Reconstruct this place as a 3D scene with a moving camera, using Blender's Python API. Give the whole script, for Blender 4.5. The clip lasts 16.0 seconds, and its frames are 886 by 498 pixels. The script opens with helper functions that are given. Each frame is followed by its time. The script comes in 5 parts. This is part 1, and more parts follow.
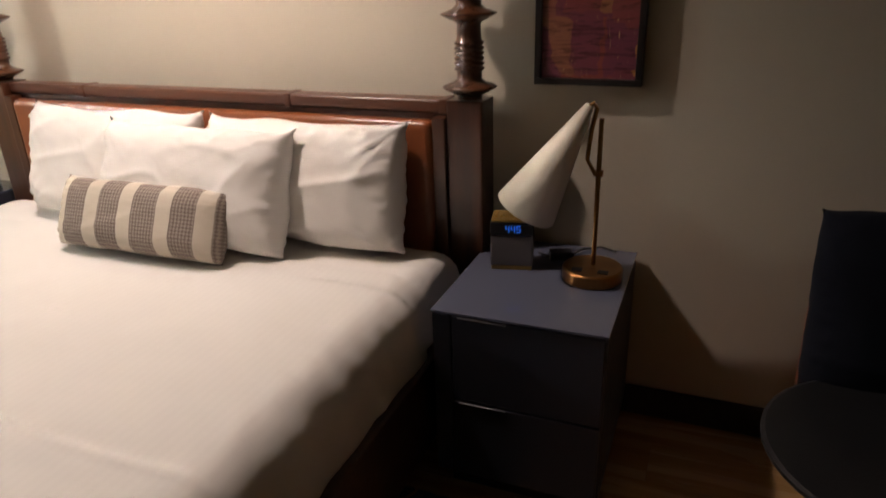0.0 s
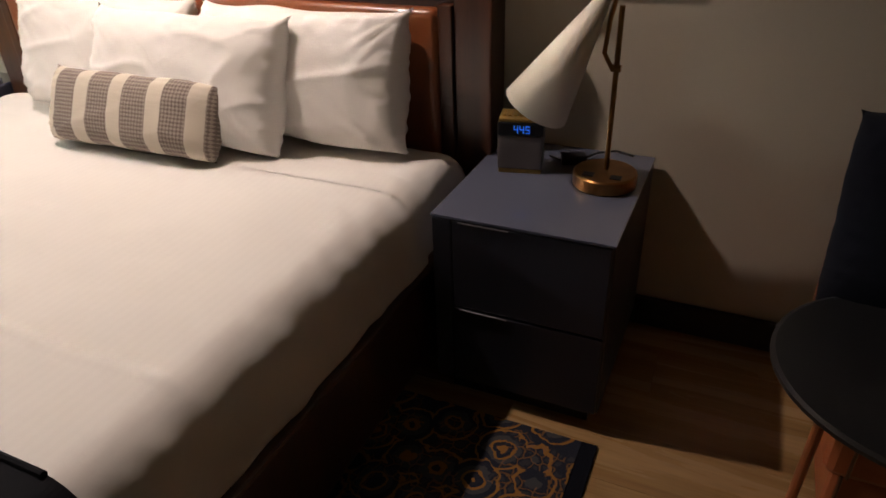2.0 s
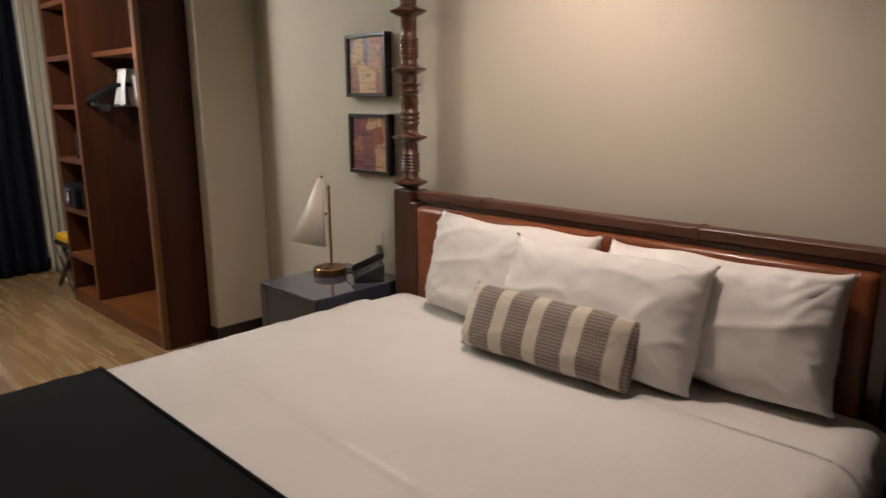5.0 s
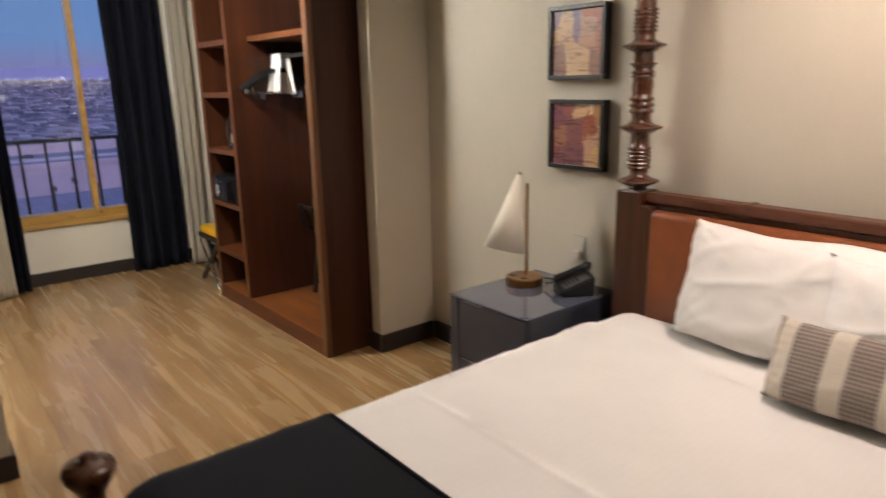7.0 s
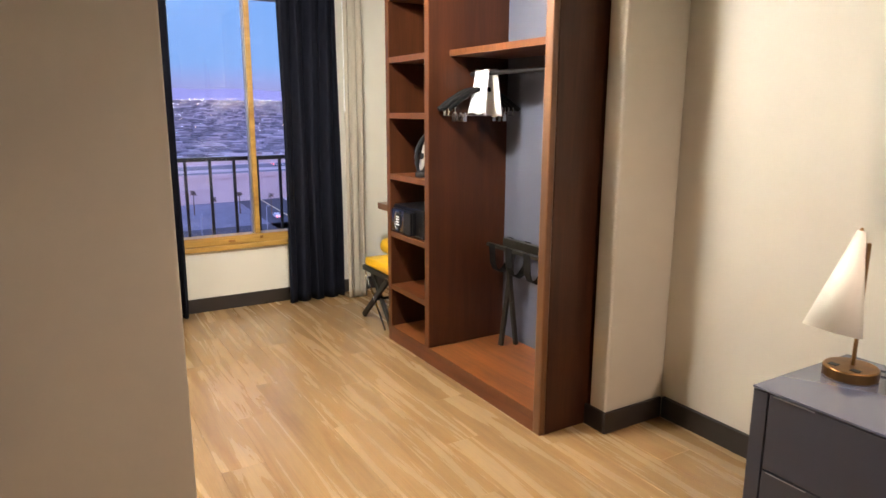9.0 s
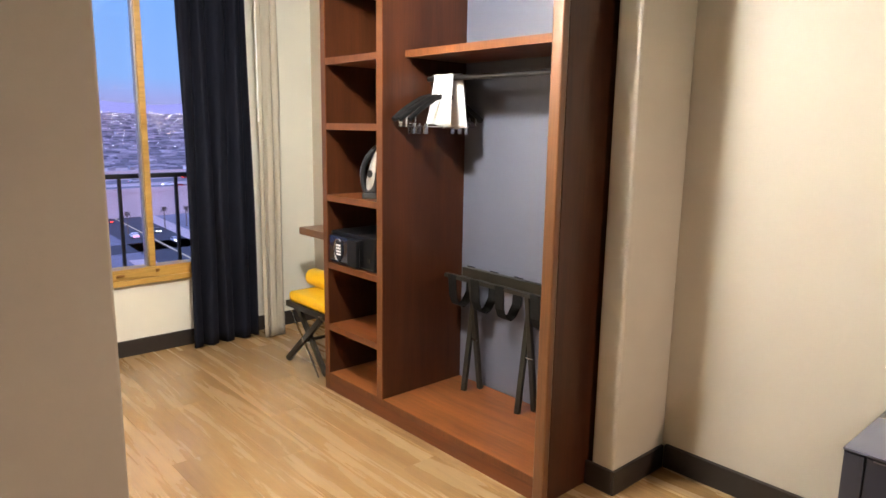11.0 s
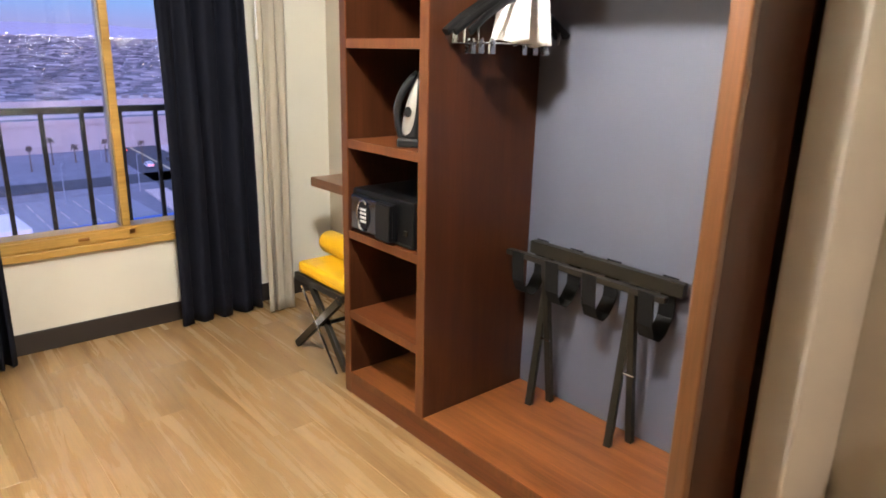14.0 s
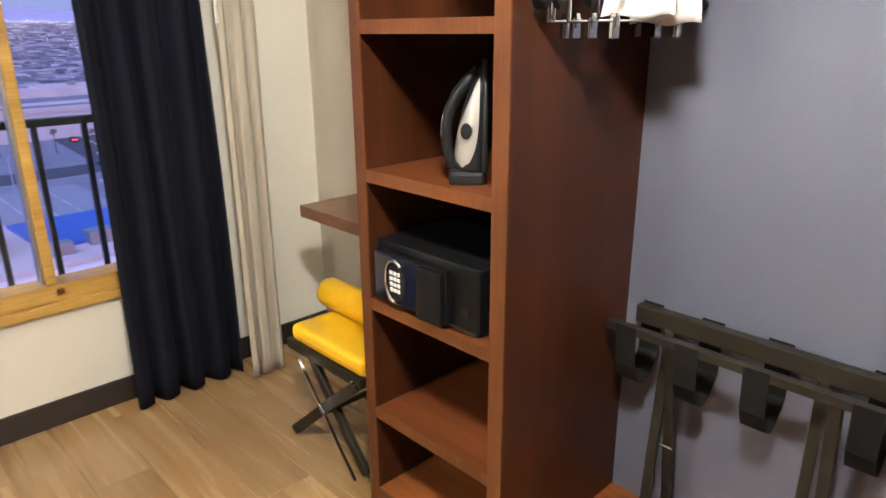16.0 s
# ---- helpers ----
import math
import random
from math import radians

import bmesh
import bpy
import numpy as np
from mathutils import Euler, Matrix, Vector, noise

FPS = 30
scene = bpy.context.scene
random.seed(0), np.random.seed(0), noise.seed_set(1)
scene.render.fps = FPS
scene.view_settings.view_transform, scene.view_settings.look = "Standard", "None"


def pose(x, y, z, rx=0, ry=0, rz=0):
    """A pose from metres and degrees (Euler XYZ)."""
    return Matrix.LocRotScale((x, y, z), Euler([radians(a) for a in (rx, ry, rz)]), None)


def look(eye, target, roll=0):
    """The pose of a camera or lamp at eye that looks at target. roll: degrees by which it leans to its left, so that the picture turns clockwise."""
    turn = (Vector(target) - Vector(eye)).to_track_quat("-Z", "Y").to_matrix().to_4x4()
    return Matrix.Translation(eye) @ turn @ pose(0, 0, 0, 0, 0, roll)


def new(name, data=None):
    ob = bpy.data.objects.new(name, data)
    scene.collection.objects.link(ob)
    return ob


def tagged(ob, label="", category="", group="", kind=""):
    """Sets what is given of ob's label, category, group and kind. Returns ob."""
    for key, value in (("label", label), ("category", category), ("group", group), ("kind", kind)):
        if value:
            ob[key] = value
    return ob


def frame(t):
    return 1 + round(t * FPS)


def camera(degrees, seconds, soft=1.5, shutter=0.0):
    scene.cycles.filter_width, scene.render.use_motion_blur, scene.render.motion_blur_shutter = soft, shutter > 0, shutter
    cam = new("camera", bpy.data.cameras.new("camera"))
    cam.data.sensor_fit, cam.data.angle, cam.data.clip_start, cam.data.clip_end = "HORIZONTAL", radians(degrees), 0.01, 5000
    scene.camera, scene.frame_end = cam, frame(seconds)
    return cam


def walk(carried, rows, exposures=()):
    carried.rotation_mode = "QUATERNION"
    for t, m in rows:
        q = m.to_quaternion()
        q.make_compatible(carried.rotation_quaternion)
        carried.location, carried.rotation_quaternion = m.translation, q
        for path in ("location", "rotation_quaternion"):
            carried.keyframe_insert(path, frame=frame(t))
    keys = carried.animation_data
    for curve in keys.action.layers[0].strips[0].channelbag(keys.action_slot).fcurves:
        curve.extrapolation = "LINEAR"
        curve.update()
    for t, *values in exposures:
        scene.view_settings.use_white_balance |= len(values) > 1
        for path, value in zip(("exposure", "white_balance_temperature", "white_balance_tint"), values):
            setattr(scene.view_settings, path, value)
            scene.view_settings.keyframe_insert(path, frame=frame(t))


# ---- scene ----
cam = camera(67.2, 16.0, 1.5, 0.4)
PATH = [
    (0, (0.177, -0.031, 1.376), (-0.529, 1.676, 0.609), -1.9),
    (0.5, (0.165, -0.004, 1.354), (-0.57, 1.62, 0.449), -2.5),
    (1, (0.15, 0.004, 1.357), (-0.563, 1.598, 0.381), -2.8),
    (1.5, (0.178, 0.055, 1.341), (-0.499, 1.612, 0.283), -4.3),
    (2, (0.202, 0.064, 1.327), (-0.531, 1.624, 0.312), -2.0),
    (2.5, (0.178, 0.06, 1.33), (-0.693, 1.608, 0.412), -2.1),
    (3, (0.141, 0.023, 1.39), (-0.857, 1.625, 0.728), -0.9),
    (3.5, (0.12, 0.007, 1.415), (-0.996, 1.587, 0.905), 0.8),
    (4, (0.043, -0.067, 1.428), (-1.144, 1.47, 0.949), 2.0),
    (4.5, (-0.103, -0.185, 1.42), (-1.369, 1.299, 0.976), -0.4),
    (4.7, (-0.154, -0.211, 1.422), (-1.46, 1.241, 0.989), -0.4),
    (5.75, (-0.5, -0.36, 1.43), (-1.92, 1.02, 0.955), 0.0),
    (6.8, (-0.839, -0.298, 1.438), (-2.311, 0.955, 0.925), 0.4),
    (7, (-0.944, -0.35, 1.451), (-2.452, 0.869, 0.962), -1.2),
    (7.5, (-1.151, -0.407, 1.449), (-2.85, 0.547, 0.999), 0.9),
    (8, (-1.35, -0.394, 1.441), (-3.154, 0.368, 1.035), 0.7),
    (8.3, (-1.462, -0.381, 1.45), (-3.291, 0.302, 1.017), 0.3),
    (8.5, (-1.556, -0.389, 1.412), (-3.341, 0.394, 0.962), 2.0),
    (9, (-1.829, -0.5, 1.428), (-3.511, 0.502, 1.018), 0.2),
    (9.2, (-1.872, -0.432, 1.405), (-3.572, 0.534, 0.984), 0.6),
    (11.3, (-2.598, -0.548, 1.394), (-4.035, 0.794, 1.025), 1.2),
    (11.5, (-2.64, -0.505, 1.38), (-4.074, 0.834, 0.988), 1.5),
    (12, (-2.781, -0.391, 1.397), (-4.181, 0.967, 0.954), 1.6),
    (12.5, (-2.946, -0.342, 1.357), (-4.32, 1.018, 0.843), 2.8),
    (13, (-3.127, -0.31, 1.372), (-4.451, 1.106, 0.88), 2.2),
    (13.5, (-3.198, -0.199, 1.361), (-4.539, 1.185, 0.828), 2.5),
    (14, (-3.305, -0.075, 1.358), (-4.76, 1.178, 0.8), 1.4),
    (14.5, (-3.485, 0.004, 1.353), (-4.967, 1.188, 0.719), 1.7),
    (15, (-3.692, 0.083, 1.376), (-5.192, 1.282, 0.819), -0.4),
    (15.5, (-3.876, 0.162, 1.363), (-5.337, 1.394, 0.77), 0.2),
    (16, (-4.106, 0.271, 1.384), (-5.478, 1.585, 0.758), -0.4),
]
EXPOSURE = [(0.0, 1.12), (1.5, 1.18), (2.5, 1.08), (3.0, 0.72), (3.5, 0.56), (4.7, 0.36), (6.8, 0.82), (7.2, 1.02), (7.6, 1.46), (8.0, 1.82), (9.0, 1.82), (12.0, 1.9), (14.0, 1.87), (16.0, 1.8)]
walk(cam, [(t, look(eye, target, roll)) for t, eye, target, roll in PATH], EXPOSURE)

# ---- world, lights ----
world = bpy.data.worlds.new("dusk")
scene.world = world
world.use_nodes = True
wn = world.node_tree
sky = wn.nodes.new("ShaderNodeTexSky")
sky.sky_type = "NISHITA"
sky.sun_disc = False
sky.sun_elevation = radians(1.5)
sky.sun_rotation = radians(70)
wn.links.new(sky.outputs[0], wn.nodes["Background"].inputs[0])
wn.nodes["Background"].inputs[1].default_value = 0.05


def lamp(name, kind, m, watts, colour, **more):
    data = bpy.data.lights.new(name, kind)
    data.energy, data.color = watts, colour
    for key, value in more.items():
        if key == "radius":
            data.shadow_soft_size = value
        elif key == "size":
            data.size = value
        elif key == "shape":
            data.shape = value
        elif key == "cone":
            data.spot_size = radians(value)
        elif key == "blend":
            data.spot_blend = value
        elif key == "angle":
            data.angle = radians(value)
    ob = new(name, data)
    ob.matrix_world = m
    return ob


SKY_GLOW = 0.47
WARM = (1.0, 0.808, 0.715)
BED_SPOT = (-1.40, 1.20, 2.38)
ENTRY = (-4.32, 0.50, 2.27)
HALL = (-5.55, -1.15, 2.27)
lamp("bed_downlight_bulb", "SPOT", look(BED_SPOT, (-1.74, 0.96, 0)), 43, WARM, radius=0.028, cone=150, blend=0.6)
lamp("wall_washer_bulb", "SPOT", look((-1.52, 1.44, 2.38), (-1.52, 1.92, 1.60)), 13, WARM, radius=0.04, cone=112, blend=1.0)
lamp("entry_light_bulb", "POINT", pose(*ENTRY), 58, (0.97, 0.975, 0.955), radius=0.10)
# Unseen hall lamp, added to light the desk corner and window wall.
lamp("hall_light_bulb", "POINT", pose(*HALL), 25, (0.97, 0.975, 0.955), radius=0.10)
# Broad blue lamp added in place of skylight, to brighten the city outside.
lamp("dusk_sun", "SUN", look((0, 0, 10), (-6, 8, 4.0)), 3.2, (0.33, 0.41, 1.0), angle=110)

# ---- materials ----
def nodes_of(name):
    m = bpy.data.materials.new(name)
    m.use_nodes = True
    t = m.node_tree
    return m, t, t.nodes["Principled BSDF"]


def coords(t, scale=(1, 1, 1), rot=(0, 0, 0)):
    c, mp = t.nodes.new("ShaderNodeTexCoord"), t.nodes.new("ShaderNodeMapping")
    t.links.new(c.outputs["Object"], mp.inputs[0])
    mp.inputs["Scale"].default_value = scale
    mp.inputs["Rotation"].default_value = [radians(a) for a in rot]
    return mp.outputs[0]


def noise_tex(t, vec, scale, detail=4.0, rough=0.55, warp=0.0):
    n = t.nodes.new("ShaderNodeTexNoise")
    t.links.new(vec, n.inputs["Vector"])
    n.inputs["Scale"].default_value, n.inputs["Detail"].default_value, n.inputs["Roughness"].default_value = scale, detail, rough
    n.inputs["Distortion"].default_value = warp
    return n.outputs["Fac"]


def ramp(t, fac, stops, ease="LINEAR"):
    r = t.nodes.new("ShaderNodeValToRGB")
    t.links.new(fac, r.inputs[0])
    r.color_ramp.interpolation = ease
    e = r.color_ramp.elements
    while len(e) < len(stops):
        e.new(0.5)
    for k, (p, c) in zip(e, stops):
        k.position, k.color = p, (*c, 1) if len(c) == 3 else c
    return r.outputs[0]


def mixed(t, a, b, fac, mode="MIX"):
    m = t.nodes.new("ShaderNodeMix")
    m.data_type, m.blend_type = "RGBA", mode
    for src, k in ((fac, 0), (a, 6), (b, 7)):
        if hasattr(src, "links"):
            t.links.new(src, m.inputs[k])
        else:
            m.inputs[k].default_value = src if k == 0 else (*src, 1)
    return m.outputs[2]


def bumped(t, b, height, strength, depth=0.01):
    u = t.nodes.new("ShaderNodeBump")
    u.inputs["Strength"].default_value, u.inputs["Distance"].default_value = strength, depth
    t.links.new(height, u.inputs["Height"])
    t.links.new(u.outputs[0], b.inputs["Normal"])


def plain(name, colour, rough=0.6, vary=0.12, scale=9, bump=0.15, grain=220, metal=0.0, coat=0.0, sheen=0.0):
    m, t, b = nodes_of(name)
    v = coords(t)
    n1, n2 = noise_tex(t, v, scale, 5), noise_tex(t, v, grain, 2)
    dark = tuple(c * (1 - vary) for c in colour)
    lite = tuple(min(1, c * (1 + vary)) for c in colour)
    c1 = ramp(t, n1, [(0.3, dark), (0.7, lite)])
    c2 = mixed(t, c1, tuple(c * 0.85 for c in colour), 0.25)
    t.links.new(mixed(t, c1, c2, n2), b.inputs["Base Color"])
    r = t.nodes.new("ShaderNodeMapRange")
    t.links.new(n1, r.inputs[0])
    r.inputs[3].default_value, r.inputs[4].default_value = rough * 0.85, min(1, rough * 1.12)
    t.links.new(r.outputs[0], b.inputs["Roughness"])
    b.inputs["Metallic"].default_value = metal
    b.inputs["Coat Weight"].default_value = coat
    b.inputs["Coat Roughness"].default_value = 0.12
    b.inputs["Sheen Weight"].default_value = sheen
    if bump:
        bumped(t, b, n2, bump, 0.002)
    return m


def wood(name, dark, lite, along="x", rough=0.4, size=1.0, coat=0.15, per_piece=0.0, pores=0.35):
    """Grain that runs along one axis, with broad figure and fine pores."""
    m, t, b = nodes_of(name)
    s = {"x": (0.7, 9, 9), "y": (9, 0.7, 9), "z": (9, 9, 0.7)}[along]
    f = {"x": (6, 160, 160), "y": (160, 6, 160), "z": (160, 160, 6)}[along]
    v = coords(t, tuple(a * size for a in s))
    fine = noise_tex(t, coords(t, f), 1.0, 3)
    if per_piece:
        info = t.nodes.new("ShaderNodeObjectInfo")
        add = t.nodes.new("ShaderNodeVectorMath")
        add.operation = "MULTIPLY_ADD"
        comb = t.nodes.new("ShaderNodeCombineXYZ")
        for k in range(3):
            t.links.new(info.outputs["Random"], comb.inputs[k])
        t.links.new(comb.outputs[0], add.inputs[0])
        add.inputs[1].default_value = (37, 61, 13)
        t.links.new(v, add.inputs[2])
        v = add.outputs[0]
    broad = noise_tex(t, v, 1.0, 6, 0.6, 0.6)
    c = ramp(t, broad, [(0.28, dark), (0.5, tuple((a + q) / 2 for a, q in zip(dark, lite))), (0.74, lite)])
    c = mixed(t, c, ramp(t, fine, [(0.35, (0.45, 0.45, 0.45)), (0.6, (1, 1, 1))]), pores, "MULTIPLY")
    if per_piece:
        tone = ramp(t, info.outputs["Random"], [(0, (1 - per_piece,) * 3), (1, (1.0, 1.0, 1.0))])
        c = mixed(t, c, tone, 1.0, "MULTIPLY")
    t.links.new(c, b.inputs["Base Color"])
    r = t.nodes.new("ShaderNodeMapRange")
    t.links.new(broad, r.inputs[0])
    r.inputs[3].default_value, r.inputs[4].default_value = rough * 0.8, rough * 1.2
    t.links.new(r.outputs[0], b.inputs["Roughness"])
    b.inputs["Coat Weight"].default_value = coat
    b.inputs["Coat Roughness"].default_value = 0.2
    bumped(t, b, fine, 0.12, 0.002)
    return m


def glow(name, colour, strength):
    m, t, b = nodes_of(name)
    b.inputs["Base Color"].default_value = (*colour, 1)
    b.inputs["Emission Color"].default_value = (*colour, 1)
    b.inputs["Emission Strength"].default_value = strength
    return m


def fabric(name, colour, rough=0.9, weave=700, bump=0.25, vary=0.08, sheen=0.15):
    m, t, b = nodes_of(name)
    v = coords(t)
    w1, w2 = t.nodes.new("ShaderNodeTexWave"), t.nodes.new("ShaderNodeTexWave")
    w2.bands_direction = "Z"
    for w in (w1, w2):
        t.links.new(v, w.inputs["Vector"])
        w.inputs["Scale"].default_value = weave / 6
        w.inputs["Distortion"].default_value = 1.5
    h = mixed(t, w1.outputs[1], w2.outputs[1], 0.5)
    n = noise_tex(t, v, 5, 4)
    c = ramp(t, n, [(0.3, tuple(a * (1 - vary) for a in colour)), (0.7, tuple(min(1, a * (1 + vary)) for a in colour))])
    t.links.new(mixed(t, c, tuple(a * 0.8 for a in colour), h), b.inputs["Base Color"])
    b.inputs["Roughness"].default_value = rough
    b.inputs["Sheen Weight"].default_value = sheen
    bumped(t, b, h, bump, 0.001)
    return m


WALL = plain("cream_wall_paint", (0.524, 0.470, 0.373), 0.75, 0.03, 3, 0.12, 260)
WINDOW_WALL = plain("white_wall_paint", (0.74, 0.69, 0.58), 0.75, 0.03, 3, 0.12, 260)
# Unseen south and east walls, set back and darkened to cut bounce light.
FAR_WALL = plain("darkened_unseen_wall", (0.16, 0.142, 0.118), 0.8, 0.04, 3, 0.1)
# The ceiling is out of view; its colour is lowered for less ambient light.
CEIL = plain("ceiling_paint_darkened", (0.54, 0.515, 0.46), 0.85, 0.03, 3, 0.1)
SKIRT = plain("dark_brown_skirting_vinyl", (0.022, 0.016, 0.013), 0.45, 0.15)
PLANK = wood("oak_vinyl_plank", (0.26, 0.142, 0.054), (0.50, 0.315, 0.143), "x", 0.27, 1.25, 0.2, 0.2, 0.28)
SUBFLOOR = plain("dark_joint", (0.05, 0.03, 0.02), 0.8)
# Upright veneer is a darker copy of the shelf veneer, shade in its colour.
CHERRY_V_SHADED = wood("cherry_veneer_upright_shaded", (0.030, 0.0078, 0.0025), (0.071, 0.0200, 0.0063), "z", 0.42, 1.0, 0.06)
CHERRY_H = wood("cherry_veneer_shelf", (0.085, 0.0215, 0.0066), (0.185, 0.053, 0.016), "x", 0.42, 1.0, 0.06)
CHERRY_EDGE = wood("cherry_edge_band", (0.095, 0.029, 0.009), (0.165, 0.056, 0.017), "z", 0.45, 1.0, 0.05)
CHERRY_BASE = wood("cherry_base_board", (0.115, 0.032, 0.009), (0.34, 0.112, 0.031), "x", 0.32, 1.6)
BED_WOOD = wood("dark_stained_bed_wood", (0.030, 0.010, 0.005), (0.085, 0.028, 0.012), "z", 0.3, 1.5, 0.4)
RAIL_WOOD = wood("leather_brown_rail_wood", (0.060, 0.017, 0.006), (0.135, 0.042, 0.015), "x", 0.42, 0.8, 0.1)
POST_WOOD = wood("turned_walnut", (0.042, 0.0145, 0.006), (0.125, 0.045, 0.018), "z", 0.28, 1.5, 0.5)
LEATHER = plain("cognac_headboard_leather", (0.20, 0.058, 0.020), 0.30, 0.22, 6, 0.3, 160, coat=0.15)
CHAIR_LEATHER = plain("orange_tan_leather", (0.30, 0.085, 0.03), 0.42, 0.18, 6, 0.3, 160)
YELLOW = plain("mustard_leather", (0.78, 0.44, 0.012), 0.35, 0.1, 7, 0.2, 180, coat=0.1)
m, t, b = nodes_of("creased_white_cotton")
v = coords(t)
tone = ramp(t, noise_tex(t, v, 4, 4), [(0.3, (0.76, 0.73, 0.69)), (0.7, (0.81, 0.78, 0.74))])
t.links.new(tone, b.inputs["Base Color"])
b.inputs["Roughness"].default_value = 0.9
b.inputs["Sheen Weight"].default_value = 0.15
crease = ramp(t, noise_tex(t, v, 4.5, 2, 0.45, 0.5), [(0.36, (0.2, 0.2, 0.2)), (0.47, (0.75, 0.75, 0.75)), (0.5, (1, 1, 1)), (0.54, (0.7, 0.7, 0.7)), (0.66, (0.25, 0.25, 0.25))])
weft = noise_tex(t, coords(t, (60, 60, 420)), 1.0, 3)
bumped(t, b, mixed(t, crease, weft, 0.15), 0.16, 0.012)
LINEN = m
m, t, b = nodes_of("striped_sateen_duvet")
v = coords(t)
band = t.nodes.new("ShaderNodeTexWave")
t.links.new(v, band.inputs["Vector"])
band.inputs["Scale"].default_value = 14
band.inputs["Distortion"].default_value = 0.25
blot = noise_tex(t, v, 3, 4)
base = ramp(t, blot, [(0.3, (0.75, 0.72, 0.68)), (0.7, (0.81, 0.78, 0.74))])
t.links.new(mixed(t, base, ramp(t, band.outputs[1], [(0.45, (0.986, 0.986, 0.986)), (0.55, (1, 1, 1))]), 1.0, "MULTIPLY"), b.inputs["Base Color"])
b.inputs["Roughness"].default_value = 0.75
b.inputs["Sheen Weight"].default_value = 0.15
bumped(t, b, noise_tex(t, v, 16, 5), 0.22, 0.006)
SATEEN = m
THROW = fabric("black_wool_throw", (0.011, 0.011, 0.014), 0.95, 500, 0.3, 0.1, 0.0)
DRAPE = fabric("navy_blackout_drape", (0.0075, 0.0085, 0.0150), 0.9, 500, 0.2, 0.2, 0.0)
SHEER = fabric("oatmeal_linen_drape", (0.47, 0.41, 0.315), 0.9, 2200, 0.15, 0.04)
NAVY = fabric("navy_velvet", (0.006, 0.007, 0.012), 0.95, 500, 0.2, 0.1, 0.0)
TWEED = fabric("brown_tweed", (0.11, 0.075, 0.05), 0.95, 260, 0.6, 0.4)
LACQUER = plain("slate_blue_lacquer", (0.036, 0.038, 0.053), 0.32, 0.06, 5, 0.05)
GREY_PANEL = plain("grey_blue_back_panel", (0.114, 0.117, 0.150), 0.55, 0.04, 3, 0.08)
BRASS = plain("aged_brass", (0.30, 0.155, 0.055), 0.32, 0.25, 12, 0.05, metal=1.0)
CHROME = plain("chrome", (0.62, 0.62, 0.62), 0.15, 0.05, metal=1.0, bump=0)
BLACK = plain("black_plastic", (0.012, 0.012, 0.013), 0.35, 0.2)
HANGER_BLACK = plain("black_lacquered_wood", (0.004, 0.0035, 0.0035), 0.5, 0.2)
BLACK_METAL = plain("black_metal", (0.012, 0.011, 0.011), 0.4, 0.2)
RACK_WOOD = plain("black_brown_wood", (0.020, 0.0165, 0.0115), 0.36, 0.25)
WEB = fabric("black_webbing", (0.010, 0.009, 0.008), 0.9, 700, 0.4, 0.1, 0.0)
SHADE = plain("white_metal_shade", (0.80, 0.74, 0.62), 0.5, 0.04, 5, 0.05)
WHITE = plain("white_plastic", (0.75, 0.74, 0.72), 0.45, 0.04)
PAPER = plain("white_paper", (0.85, 0.84, 0.82), 0.8, 0.03)
GOLD_OAK = wood("golden_oak_window_frame", (0.36, 0.19, 0.035), (0.60, 0.36, 0.09), "y", 0.38)
ALU = plain("grey_aluminium", (0.30, 0.29, 0.31), 0.4, 0.1, metal=0.7)
GREYCLOTH = fabric("grey_speaker_cloth", (0.10, 0.085, 0.09), 0.9, 900, 0.3)
GOLDPL = plain("gold_plastic", (0.42, 0.27, 0.08), 0.35, 0.15, metal=0.6)
FRAME_BLACK = plain("black_picture_frame", (0.012, 0.010, 0.010), 0.35, 0.2)
FRAME_ORANGE = wood("copper_orange_frame", (0.32, 0.12, 0.03), (0.52, 0.22, 0.07), "z", 0.4)
CREAM_WOOD = plain("cream_painted_wood", (0.52, 0.47, 0.38), 0.5, 0.1)
BLUE_DIGIT = glow("blue_display", (0.03, 0.22, 1.0), 0.14)

for dull, level in ((DRAPE, 0.15), (THROW, 0.15), (NAVY, 0.15), (WEB, 0.15), (HANGER_BLACK, 0.2), (RACK_WOOD, 0.25), (BLACK, 0.35), (CHERRY_V_SHADED, 0.3), (CHERRY_H, 0.3), (CHERRY_EDGE, 0.3)):
    dull.node_tree.nodes["Principled BSDF"].inputs["Specular IOR Level"].default_value = level

m, t, b = nodes_of("window_glass")
b.inputs["Base Color"].default_value = (1, 1, 1, 1)
b.inputs["Roughness"].default_value = 0.0
b.inputs["Transmission Weight"].default_value = 1.0
b.inputs["IOR"].default_value = 1.45
GLASS = m
m, t, b = nodes_of("blue_grey_back_painted_glass")
b.inputs["Base Color"].default_value = (0.095, 0.103, 0.145, 1)
b.inputs["Roughness"].default_value = 0.05
b.inputs["Coat Weight"].default_value = 0.6
TOP_GLASS = m


